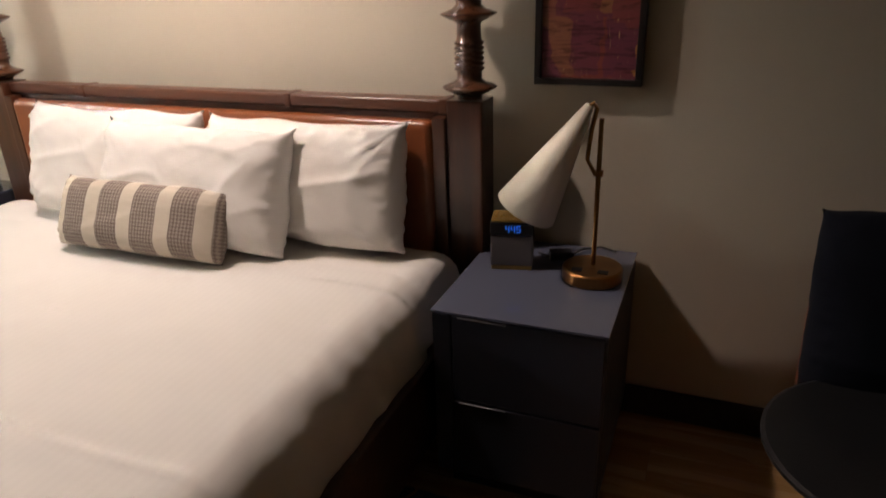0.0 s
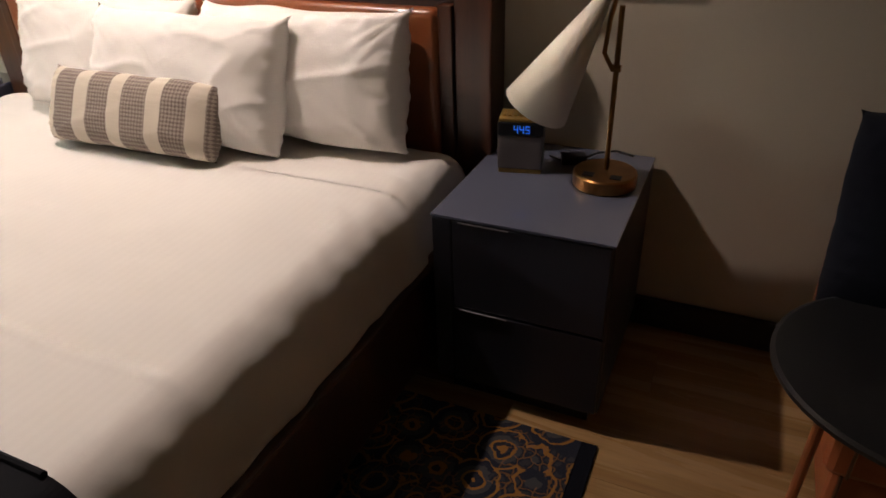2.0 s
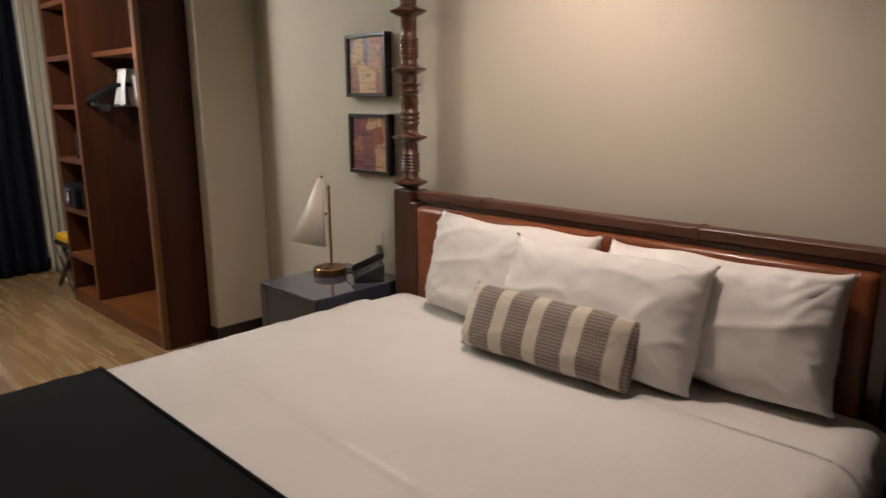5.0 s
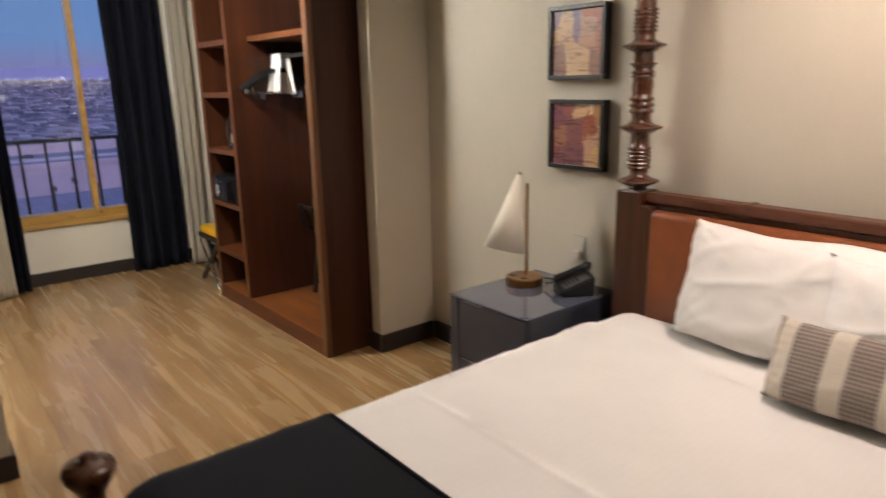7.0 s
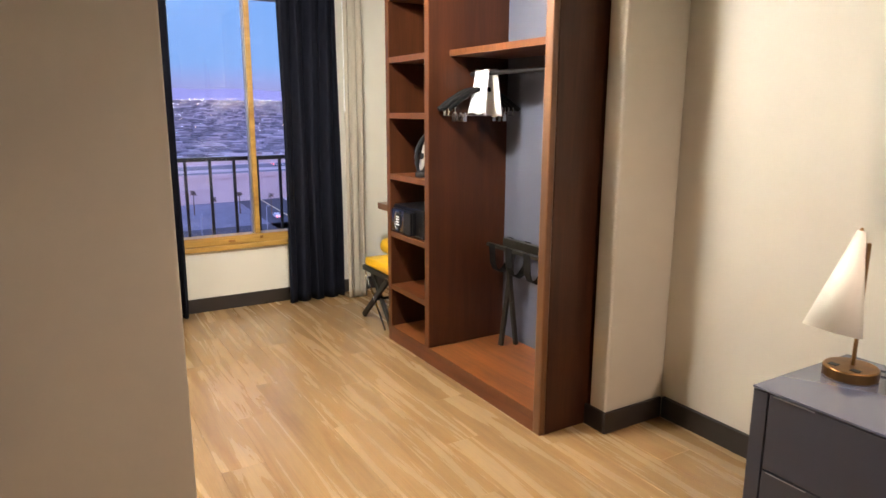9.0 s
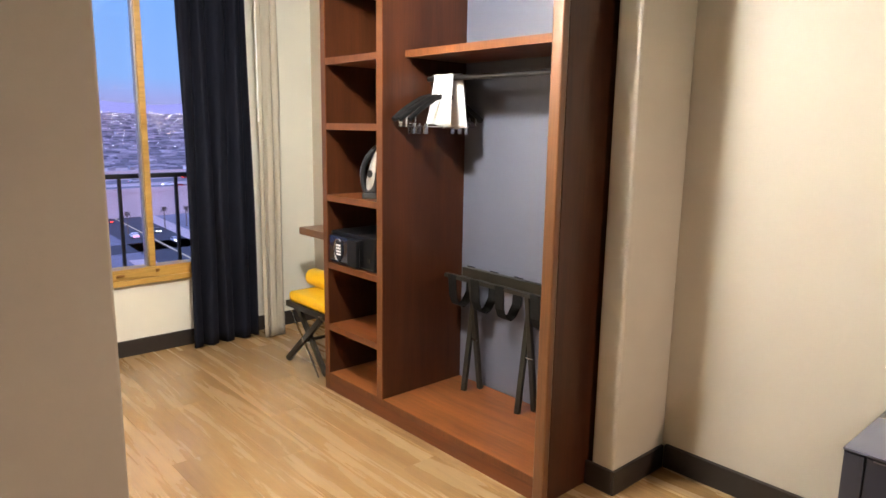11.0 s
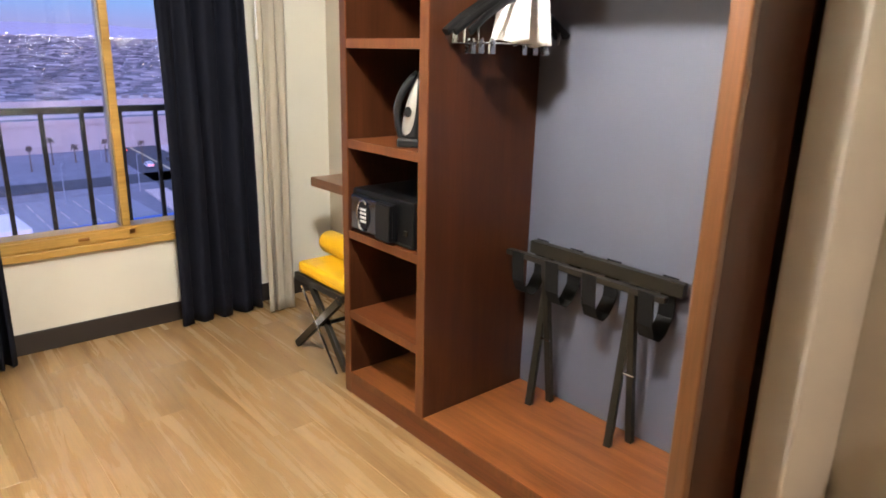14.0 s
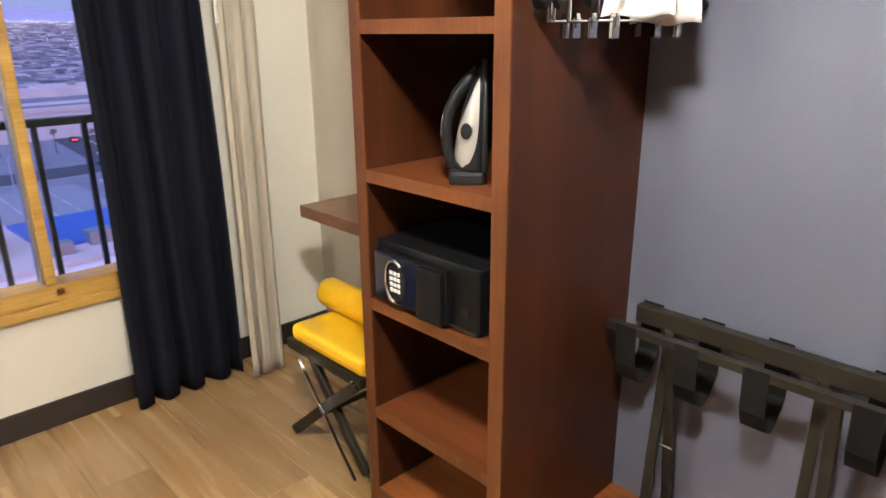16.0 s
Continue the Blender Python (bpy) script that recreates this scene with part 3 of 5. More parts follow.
wpart("hanging_rod", tube([(DIV1, 1.55, 1.615), (-4.012, 1.55, 1.615)], 0.012, 14), BLACK_METAL, ward, "dark steel hanging rod")


# hangers
def hanger(x, y, z, rz, clips, group):
    e = empty("coat_hanger", (x, y, z), rz, label="black hanger with chrome hook on the wardrobe rod", category="hanger", group=group)
    arc = [(0, 0.014 * math.sin(a), 0.0 + 0.014 * math.cos(a)) for a in [k * math.pi / 8 for k in range(-2, 11)]]
    part("hook", tube([(0, 0.0, -0.075), (0, 0.0, -0.03)] + [(0, q[1], q[2] - 0.006) for q in arc[::-1]], 0.0022, 8), CHROME, e, "chrome hook")
    bm = tube([(0, -0.225, -0.185), (0, -0.16, -0.138), (0, -0.07, -0.088), (0, 0, -0.072), (0, 0.07, -0.088), (0, 0.16, -0.138), (0, 0.225, -0.185)], 0.012, 10)
    moved(bm, Matrix.Diagonal((0.65, 1, 1, 1)))
    part("shoulder_bar", bm, HANGER_BLACK, e)
    part("trouser_bar", tube([(0, -0.19, -0.215), (0, 0.19, -0.215)], 0.0025, 8), CHROME, e)
    part("strut", tube([(0, -0.19, -0.160), (0, -0.19, -0.216)], 0.0022, 6), CHROME, e)
    part("strut", tube([(0, 0.19, -0.160), (0, 0.19, -0.216)], 0.0022, 6), CHROME, e)
    if clips:
        for y1 in (-0.13, 0.13):
            bm = box(-0.005, 0.005, y1 - 0.012, y1 + 0.012, -0.247, -0.208, 0.002)
            c = part("clip", bm, CHROME, e, "chrome trouser clip")
            part("clip_grip", box(-0.007, 0.007, y1 - 0.006, y1 + 0.006, -0.228, -0.200, 0.002), CHROME, c)
    return e


for k, (dx, rz, clips) in enumerate([(0.0, -1, True), (0.018, -4, False), (0.036, -7, True), (0.055, -3, False), (0.078, -9, True), (0.105, 2, True)]):
    hanger(-4.945 + dx, 1.55, 1.612, rz, clips, "hangers on the wardrobe rod")
# laundry bag draped over the rod
bag = empty("laundry_bag", (-4.838, 1.55, 1.63), 8, label="white paper laundry bag hung over the wardrobe rod", category="bag")


def bag_side(s):
    def at(u, v):
        a = (u - 0.5)
        w = 0.125 + 0.03 * (1 - v)
        return Vector((s * (0.014 + 0.030 * (1 - v) + 0.01 * math.sin(3 * u + s)), a * w + 0.0 * v, -0.225 * (1 - v) * (1.0 if s < 0 else 1.06) + 0.004 * math.sin(9 * u)))
    return at


part("front_sheet", sheet(lambda u, v: Vector((bag_side(-1)(u, v).y * 1.0 - 0.005, -0.02 - 0.03 * (1 - v) + 0.012 * math.sin(4 * u + 2 * v), bag_side(-1)(u, v).z + 0.0)), 10, 12, 0.002), PAPER, bag, smooth=True)
part("back_sheet", sheet(lambda u, v: Vector((bag_side(1)(u, v).y + 0.014, 0.02 + 0.03 * (1 - v) + 0.012 * math.sin(5 * u + v), bag_side(1)(u, v).z)), 10, 12, 0.002), PAPER, bag, smooth=True)
part("fold_over", sheet(lambda u, v: Vector(((u - 0.5) * 0.14 + 0.01 * v, -0.02 + 0.04 * v, 0.004 * math.sin(math.pi * v))), 8, 6, 0.002), PAPER, bag, smooth=True)

# luggage rack
rack = empty("luggage_rack", (-4.62, 1.71, BASE), label="black folding luggage rack with webbing straps standing folded", category="luggage rack")
RZ = 0.668
for x in (-4.80, -4.44):
    wpart("leg", beam((x, 1.660, BASE), (x - 0.02, 1.752, RZ - 0.01), 0.026, 0.022), RACK_WOOD, rack)
    wpart("leg", beam((x + 0.03, 1.745, BASE), (x + 0.03, 1.668, RZ - 0.01), 0.026, 0.022), RACK_WOOD, rack)
    wpart("pivot_bolt", tube([(x - 0.012, 1.7, 0.36), (x + 0.045, 1.7, 0.36)], 0.004, 8), CHROME, rack)
wpart("top_bar", beam((-4.945, 1.660, RZ), (-4.29, 1.660, RZ), 0.028, 0.020), RACK_WOOD, rack)
wpart("top_bar", beam((-4.915, 1.757, RZ + 0.010), (-4.285, 1.757, RZ + 0.010), 0.03, 0.046), RACK_WOOD, rack)
for x in (-4.885, -4.725, -4.565, -4.35):
    loop = [(1.6435, RZ + 0.012), (1.652, 0.57), (1.672, 0.525), (1.705, 0.508), (1.738, 0.522), (1.772, 0.57), (1.779, RZ + 0.036)]
    wpart("strap", sheet(lambda u, v: Vector((x - 0.028 + 0.056 * v, *[loop[min(6, int(u * 6))][k] + (loop[min(6, int(u * 6) + 1)][k] - loop[min(6, int(u * 6))][k]) * (u * 6 - int(u * 6)) for k in (0, 1)])), 24, 1, 0.003), WEB, rack)

# safe
safe = empty("room_safe", (-5.22, 1.43, 0.70), label="black electronic room safe with chrome keypad on a shelf", category="safe")
SX0, SX1, SY, SZ0, SZ1 = -5.432, -5.062, 1.300, 0.700, 0.868
SAFE_BLACK = plain("black_safe_steel", (0.0055, 0.0055, 0.006), 0.4, 0.2)
SAFE_BLACK.node_tree.nodes["Principled BSDF"].inputs["Specular IOR Level"].default_value = 0.25
GLOSS = plain("glossy_blue_black_panel", (0.006, 0.008, 0.020), 0.08, 0.2, 6, 0.0, coat=0.8)
wpart("body", box(SX0, SX1, SY, 1.62, SZ0, SZ1, 0.007, seg=3), SAFE_BLACK, safe)
wpart("face_rim", box(SX0 + 0.004, SX1 - 0.004, SY - 0.006, SY - 0.0005, SZ0 + 0.004, SZ0 + 0.012, 0.002), RACK_WOOD, safe)
wpart("face_rim", box(SX0 + 0.004, SX0 + 0.012, SY - 0.006, SY - 0.0005, SZ0 + 0.0125, SZ1 - 0.006, 0.002), RACK_WOOD, safe)
d = wpart("door", box(SX0 + 0.016, SX1 - 0.088, SY - 0.020, SY - 0.0005, SZ0 + 0.014, SZ1 - 0.020, 0.004), SAFE_BLACK, safe)
wpart("keypad_panel", box(SX0 + 0.020, SX0 + 0.192, SY - 0.027, SY - 0.0205, SZ0 + 0.018, SZ1 - 0.024, 0.003), GLOSS, d, "glossy blue-black keypad panel")
wpart("grip_block", box(SX0 + 0.1945, SX1 - 0.090, SY - 0.040, SY - 0.0205, SZ0 + 0.012, SZ1 - 0.022, 0.006, seg=3), SAFE_BLACK, d, "thick black door grip")
wpart("lock_plate", box(SX1 - 0.052, SX1 - 0.030, SY - 0.004, SY - 0.0005, SZ0 + 0.045, SZ0 + 0.063, 0.001), RACK_WOOD, safe, "small grey maker plate")
cx, cz = SX0 + 0.112, SZ0 + 0.080
wpart("keypad_island", moved(lathe([(0.0, 0), (1.0, 0), (1.0, 0.5), (0.9, 1.0), (0.0, 1.0)], 32, cap=False), Matrix.Translation((cx, SY - 0.0275, cz)) @ pose(0, 0, 0, 90) @ Matrix.Diagonal((0.034, 0.052, 0.005, 1))), SAFE_BLACK, d)
wpart("keypad_ring", tube([(cx - 0.004 + 0.038 * math.cos(a), SY - 0.032, cz + 0.056 * math.sin(a)) for a in [radians(52 + 12 * k) for k in range(20)]], 0.0045, 8), CHROME, d, "chrome keypad ring")
for r in range(4):
    for c in range(3):
        x, z = cx - 0.014 + 0.014 * c, cz + 0.024 - 0.015 * r
        wpart("key", box(x - 0.0048, x + 0.0048, SY - 0.0365, SY - 0.033, z - 0.0050, z + 0.0050, 0.0015), WHITE, d)

# iron, standing on its heel
iron = empty("clothes_iron", (-5.140, 1.390, 1.049), 134, label="black steam iron with silver side panel on its heel", category="iron")


def iron_side(a):
    """Half width and depth of the iron's body at a, from heel 0 to tip 1."""
    return 0.055 * max(0.0, 1 - a ** 2.3) ** 0.7 + 0.001, 0.088 * max(0.0, 1 - a ** 1.7) ** 0.8 + 0.004


def iron_ring(u, v):
    w, d = iron_side(v)
    th = math.pi * u
    return Vector((-w * math.cos(th), d * math.sin(th) ** 0.7, 0.03 + 0.225 * v))


bm = sheet(iron_ring, 20, 24)
bmesh.ops.contextual_create(bm, geom=[e for e in bm.edges if e.is_boundary])
part("body", bm, BLACK, iron, smooth=True)
bm = sheet(lambda u, v: Vector(((2 * u - 1) * (iron_side(v)[0] + 0.003), -0.007, 0.027 + 0.232 * v)), 8, 24, 0.006)
part("soleplate", bm, CHROME, iron, "silver soleplate")
part("sole_skirt", sheet(lambda u, v: Vector(((2 * u - 1) * (iron_side(v)[0] + 0.005), 0.004, 0.027 + 0.238 * v)), 8, 24, 0.016), BLACK, iron, "black rim above the soleplate", True)
SATIN = plain("satin_silver_plastic", (0.34, 0.31, 0.275), 0.3, 0.05, metal=0.2)


def iron_panel(u, v):
    a, c = 2 * u - 1, 2 * v - 1
    zz = 0.46 + 0.42 * c
    yy = 0.58 + 0.38 * a * math.sqrt(max(0, 1 - c * c)) * (1 - 0.25 * c) - 0.12 * c
    w, d = iron_side(zz)
    y = d * max(0.02, min(0.98, yy))
    return Vector((-w * math.sqrt(max(0, 1 - (y / d) ** 2.857)) - 0.003, y, 0.03 + 0.225 * zz))


part("side_panel", sheet(iron_panel, 8, 16), SATIN, iron, "silver side panel", True)
part("heel", box(-0.056, 0.056, -0.006, 0.105, 0, 0.032, 0.010), BLACK, iron)
hp = [(0, 0.07, 0.03), (0, 0.098, 0.040), (0, 0.110, 0.075), (0, 0.113, 0.115), (0, 0.104, 0.155), (0, 0.080, 0.190), (0, 0.048, 0.218), (0, 0.018, 0.236)]
part("handle", tube(hp, 0.017, 14), BLACK, iron, "glossy black handle", True)
iron.scale = (0.95, 0.74, 1.03)
part("handle_trim", tube([(0, 0.128, 0.10), (0, 0.124, 0.135), (0, 0.112, 0.165)], 0.006, 8), CHROME, iron, "chrome handle trim", True)
part("dial", tube([(-0.036, 0.052, 0.118), (-0.058, 0.052, 0.118)], 0.017, 18), BLACK, iron, "black steam dial")
tagged(finish(moved(lathe([(0.0, 0), (0.035, 0.0), (0.04, 0.02), (0.04, 0.06), (0.03, 0.075), (0.0, 0.078)], 20, cap=False), pose(-5.05, 1.45, 1.721)), "shoe_care_box", YELLOW, smooth=True), "small yellow round box on a high wardrobe shelf", "box")

# ---- desk and stool ----
desk = empty("wall_desk", (-5.8, 1.74, 0.72), label="floating wood-veneer wall desk beside the wardrobe", category="desk")
wpart("desktop", box(-6.235, WX0 - 0.02, 1.565, N - 0.002, 0.715, 0.76, 0.003), wood("desk_veneer", (0.14, 0.06, 0.03), (0.26, 0.13, 0.07), "x", 0.35), desk)

stool = empty("cushioned_stool", (-5.73, 1.45, 0), label="folding cross-leg stool with mustard leather cushion and bolster", category="stool")
SXL, SXR, SYF, SYB, SEAT = -6.005, -5.585, 1.345, 1.665, 0.352
for y in (SYF, SYB):
    rail_part = wpart("seat_rail", beam((SXL, y, SEAT), (SXR, y, SEAT), 0.024, 0.034), RACK_WOOD, stool)
    for x in (SXR - 0.035, SXR - 0.015):
        wpart("stud", moved(lathe([(0.0, 0), (0.006, 0), (0.004, 0.004), (0.0, 0.005)], 10, cap=False), Matrix.Translation((x, y - 0.017, SEAT)) @ pose(0, 0, 0, 90)), CHROME, rail_part)
    wpart("leg", beam((SXL + 0.11, y + 0.014, SEAT - 0.018), (SXR - 0.02, y + 0.014, 0.004), 0.020, 0.036), RACK_WOOD, stool)
    wpart("leg", beam((SXR - 0.03, y - 0.010, SEAT - 0.018), (SXL + 0.005, y - 0.010, 0.004), 0.020, 0.036), RACK_WOOD, stool)
    wpart("chrome_edge", beam((SXL + 0.105, y - 0.033, SEAT - 0.02), (SXR - 0.025, y - 0.033, 0.004), 0.010, 0.008, 0.001), CHROME, stool, "thin chrome edge strip")
wpart("stretcher", tube([(-5.79, SYF, 0.17), (-5.79, SYB, 0.17)], 0.010, 10), RACK_WOOD, stool)
cush = moved(box(-0.2, 0.2, -0.165, 0.165, 0, 0.062, 0.026, seg=5), pose(-5.785, 1.505, SEAT + 0.015))
wpart("seat_cushion", cush, YELLOW, stool, "mustard leather cushion").data.shade_smooth()
for y in (1.3405, 1.6695):
    wpart("seam", tube([(-5.955, y, SEAT + 0.046), (-5.615, y, SEAT + 0.046)], 0.0025, 6), YELLOW, stool)
roll = moved(lathe([(0.0, -0.2), (0.040, -0.2), (0.050, -0.192), (0.055, -0.175), (0.055, 0.175), (0.050, 0.192), (0.040, 0.2), (0.0, 0.2)], 28, cap=False), pose(-5.840, 1.535, 0.480, 0, 90, 0))
r = wpart("bolster", roll, YELLOW, stool, "rolled mustard leather bolster")
r.data.shade_smooth()

# ---- bed ----
bed = empty("four_poster_bed", (-1.43, 0.8, 0), label="dark wooden four-poster bed with cognac leather headboard", category="bed")
PXL, PXR, PYB, PYF = -2.435, -0.486, 1.815, -0.135


def disc(z, r, t):
    return [(0.034, z - t), (0.040, z - t * 0.8), (r * 0.75, z - t * 0.45), (r * 0.97, z - t * 0.1), (r, z), (r * 0.95, z + t * 0.15), (r * 0.6, z + t * 0.5), (0.036, z + t * 0.9)]


def rings(z0, z1, n, r0, r1):
    out = []
    for k in range(n):
        a = z0 + (z1 - z0) * k / n
        d = (z1 - z0) / n
        out += [(r0, a), (r1, a + d * 0.25), (r1, a + d * 0.65), (r0, a + d * 0.95)]
    return out


def post_profile():
    p = [(0.038, 1.035)]
    p += disc(1.068, 0.080, 0.026)
    z = 1.068
    for k in range(4):
        nxt = (1.268, 1.560, 1.80, 2.06)[k]
        p += [(0.036, z + 0.035)]
        if k % 2 == 0:
            p += rings(z + 0.045, z + 0.13, 6, 0.036, 0.043) + [(0.034, z + 0.15)]
        else:
            p += rings(z + 0.05, z + 0.115, 3, 0.036, 0.045) + [(0.036, z + 0.125), (0.040, z + 0.15), (0.036, z + 0.175)] + rings(z + 0.178, z + 0.205, 2, 0.036, 0.044)
            p += disc(z + 0.228, 0.052, 0.014)
        p += disc(nxt, 0.080, 0.026)
        z = nxt
    return p + [(0.036, z + 0.04), (0.03, z + 0.08), (0.038, z + 0.11), (0.0, z + 0.14)]


for x in (PXL, PXR):
    lower = wpart("headboard_post", box(x - 0.055, x + 0.055, PYB - 0.055, PYB + 0.055, 0, 1.035, 0.006), BED_WOOD, bed)
    wpart("turned_post", moved(lathe(post_profile(), 32, cap=False), Matrix.Translation((x, PYB, 0))), POST_WOOD, lower, "turned walnut spindle with flat discs").data.shade_smooth()
wpart("headboard_panel", box(PXL + 0.055, PXR - 0.055, PYB - 0.01, PYB + 0.035, 0.25, 0.99, 0.004), BED_WOOD, bed)
wpart("top_rail", box(PXL + 0.055, PXR - 0.055, PYB - 0.028, PYB + 0.042, 0.992, 1.032, 0.012, seg=3), RAIL_WOOD, bed)
for x in (-1.995, -1.10, -0.56):
    wpart("rail_band", box(x - 0.012, x + 0.012, PYB - 0.031, PYB + 0.045, 0.990, 1.0345, 0.004), RAIL_WOOD, bed)
pad_bm = box(PXL + 0.10, PXR - 0.10, PYB - 0.07, PYB - 0.011, 0.35, 0.975, 0.028, seg=5)
wpart("leather_panel", pad_bm, LEATHER, bed, "padded cognac leather panel").data.shade_smooth()
for x in (PXL + 0.078, PXR - 0.078):
    wpart("stile", box(x - 0.021, x + 0.021, PYB - 0.062, PYB - 0.0105, 0.25, 0.985, 0.004), BED_WOOD, bed)
for x0, x1 in ((PXL - 0.03, PXL + 0.01), (PXR - 0.02, PXR + 0.02)):
    wpart("side_rail", box(x0, x1, PYF + 0.05, PYB - 0.056, 0.12, 0.385, 0.008), BED_WOOD, bed)
wpart("foot_rail", box(PXL + 0.045, PXR - 0.045, PYF - 0.015, PYF + 0.025, 0.12, 0.40, 0.008), BED_WOOD, bed)
for x in (PXL, PXR):
    prof = [(0.045, 0), (0.045, 0.38), (0.034, 0.40), (0.032, 0.46)] + disc(0.50, 0.052, 0.016) + [(0.030, 0.53), (0.026, 0.585), (0.030, 0.60), (0.040, 0.615), (0.052, 0.635), (0.055, 0.650), (0.050, 0.663), (0.028, 0.671), (0.014, 0.674), (0.016, 0.682), (0.010, 0.690), (0.0, 0.692)]
    wpart("foot_post", moved(lathe(prof, 28, cap=False), Matrix.Translation((x, PYF - 0.01, 0))), POST_WOOD, bed, "turned foot post with flat knob").data.shade_smooth()
wpart("slat_base", box(PXL + 0.011, PXR - 0.021, PYF + 0.03, PYB - 0.075, 0.22, 0.33), BED_WOOD, bed)

# mattress with sheet and duvet: one soft block, then the folded top layer
MX0, MX1, MY0, MY1, MZ = -2.41, -0.505, -0.075, PYB - 0.075, 0.595


def soft_block(x0, x1, y0, y1, z0, z1, r, nx, ny, wr, seed, flat=(False, False), crease=0.0):
    """A draped cover: a top that rolls over its edges down to z0; flat: ends in y that lie flat on the bed."""
    def prof(s, a, c, fa=False, fc=False):
        q, arc = z1 - r - z0, r * math.pi / 2
        ra, rc = (0 if fa else r), (0 if fc else r)
        L = (c - a) - ra - rc
        total = (0 if fa else q + arc) + (0 if fc else q + arc) + L
        d = s * total
        if not fa:
            if d < q:
                return a, z0 + d
            d -= q
            if d < arc:
                th = d / r
                return a + r - r * math.cos(th), z1 - r + r * math.sin(th)
            d -= arc
        if d < L or fc:
            return a + ra + min(d, L), z1
        d -= L
        if d < arc:
            th = d / r
            return c - r + r * math.sin(th), z1 - r + r * math.cos(th)
        return c, max(z0, z1 - r - (d - arc))

    def at(u, v):
        x, zx = prof(u, x0, x1)
        y, zy = prof(v, y0, y1, *flat)
        z = min(zx, zy)
        if zx < z1 and zy < z1:
            z = max(z0, z1 - math.hypot(z1 - zx, z1 - zy))
        n = noise.noise(Vector((x * 2.0, y * 2.0, seed)))
        side = min(1, max(0, (z1 - z) / 0.05))
        fine = noise.noise(Vector((x * 3 + y * 5, y * 7 - x, seed + 4)))
        k = 0.0022 * n + wr * fine * (0.25 + side)
        if crease:
            line = 0.635 + 0.02 * math.sin(2.2 * x) + 0.012 * noise.noise(Vector((x * 3, 2, 0)))
            k += crease * math.exp(-((y - line) / 0.011) ** 2) * (0.4 + 0.6 * noise.noise(Vector((x * 2.5, 9, 0))) + 0.3)
            k += 0.5 * crease * math.exp(-((y - 0.71 - 0.05 * x) / 0.015) ** 2) * max(0, noise.noise(Vector((x * 3, 4, 4))))
            k += 0.6 * crease * math.exp(-((y - 0.99) / 0.01) ** 2 - ((x + 1.31) / 0.07) ** 2)
        near = math.exp(-max(0, x1 - x) / 0.10) + math.exp(-max(0, x - x0) / 0.10)
        out = Vector((0, 0, k * (1 - side) + (0.005 + 0.006 * min(1, max(0, (y - 0.9) * 3))) * near * noise.noise(Vector((x * 11, y * 17 + x * 9, seed))) * (1 - side)))
        fold = side * (0.012 * noise.noise(Vector((seed, y * 7.0, z * 2.0))) + 0.007 * noise.noise(Vector((x * 3, y * 19 + z * 8, z * 4))))
        if zx < zy:
            out += Vector((fold if x > (x0 + x1) / 2 else -fold, 0, 0))
        return Vector((x, y, z)) + out
    return sheet(at, nx, ny)


matt = empty("mattress", (-1.43, 0.8, 0.33), label="thick king mattress covered with a white fitted sheet", category="mattress")
wpart("mattress_block", soft_block(MX0, MX1, MY0, MY1, 0.335, MZ, 0.075, 90, 90, 0.002, 3), LINEN, matt).data.shade_smooth()
duvet = empty("duvet", (-1.43, 0.6, 0.33), label="smooth white cotton duvet tucked over the bed", category="bedding")
wpart("duvet_cover", soft_block(MX0 - 0.018, MX1 + 0.018, MY0 - 0.015, 1.43, 0.385, MZ + 0.016, 0.10, 150, 190, 0.004, 8, (False, True), 0.0045), SATEEN, duvet).data.shade_smooth()
wpart("folded_edge", soft_block(MX0 - 0.022, MX1 + 0.022, 1.365, 1.455, 0.45, MZ + 0.0185, 0.10, 150, 26, 0.004, 8, (True, True)), SATEEN, duvet).data.shade_smooth()

throw = empty("bed_throw", (-1.43, 0.1, 0.4), label="black woven throw laid across the foot of the bed", category="throw")
wpart("throw_cloth", soft_block(MX0 - 0.028, MX1 + 0.028, MY0 - 0.03, 0.405, 0.40, MZ + 0.026, 0.10, 110, 60, 0.003, 8, (False, True)), THROW, throw).data.shade_smooth()
wpart("hem", tube([(MX0 + 0.06 + (MX1 - MX0 - 0.12) * k / 30, 0.402, MZ + 0.027) for k in range(31)], 0.006, 8), THROW, throw)

# pillows
def pillow(cx, cy, cz, w, h, d, tilt, turn, seed, material=LINEN, label="", name="pillow", lean=0.0, **kw):
    ob = finish(pillow_bm(w, h, d, seed, **kw), name, material, smooth=True)
    ob.matrix_world = pose(cx, cy, cz, -tilt, lean, turn)
    return tagged(ob, label, name.replace("_", " "), group="pillows on the bed" if material is LINEN else "")


pillow(-1.745, 1.645, 0.790, 0.74, 0.40, 0.20, 15, 3, 1, label="white pillow leaning against the leather headboard", lean=1, ear=0.020, wrinkle=0.018)
pillow(-0.985, 1.655, 0.785, 0.75, 0.395, 0.20, 11, -3, 2, label="white pillow leaning against the leather headboard", lean=-1, ear=0.022, wrinkle=0.019)
pillow(-1.285, 1.510, 0.790, 0.71, 0.385, 0.21, 20, 0, 5, label="white pillow set in front of the others", ear=0.022, wrinkle=0.018)
pillow(-1.378, 1.375, 0.722, 0.63, 0.222, 0.14, 26, 2, 7, STRIPES, "taupe and cream striped woven lumbar cushion", "lumbar_cushion", pinch=0.035, wrinkle=0.007, ear=0.010)

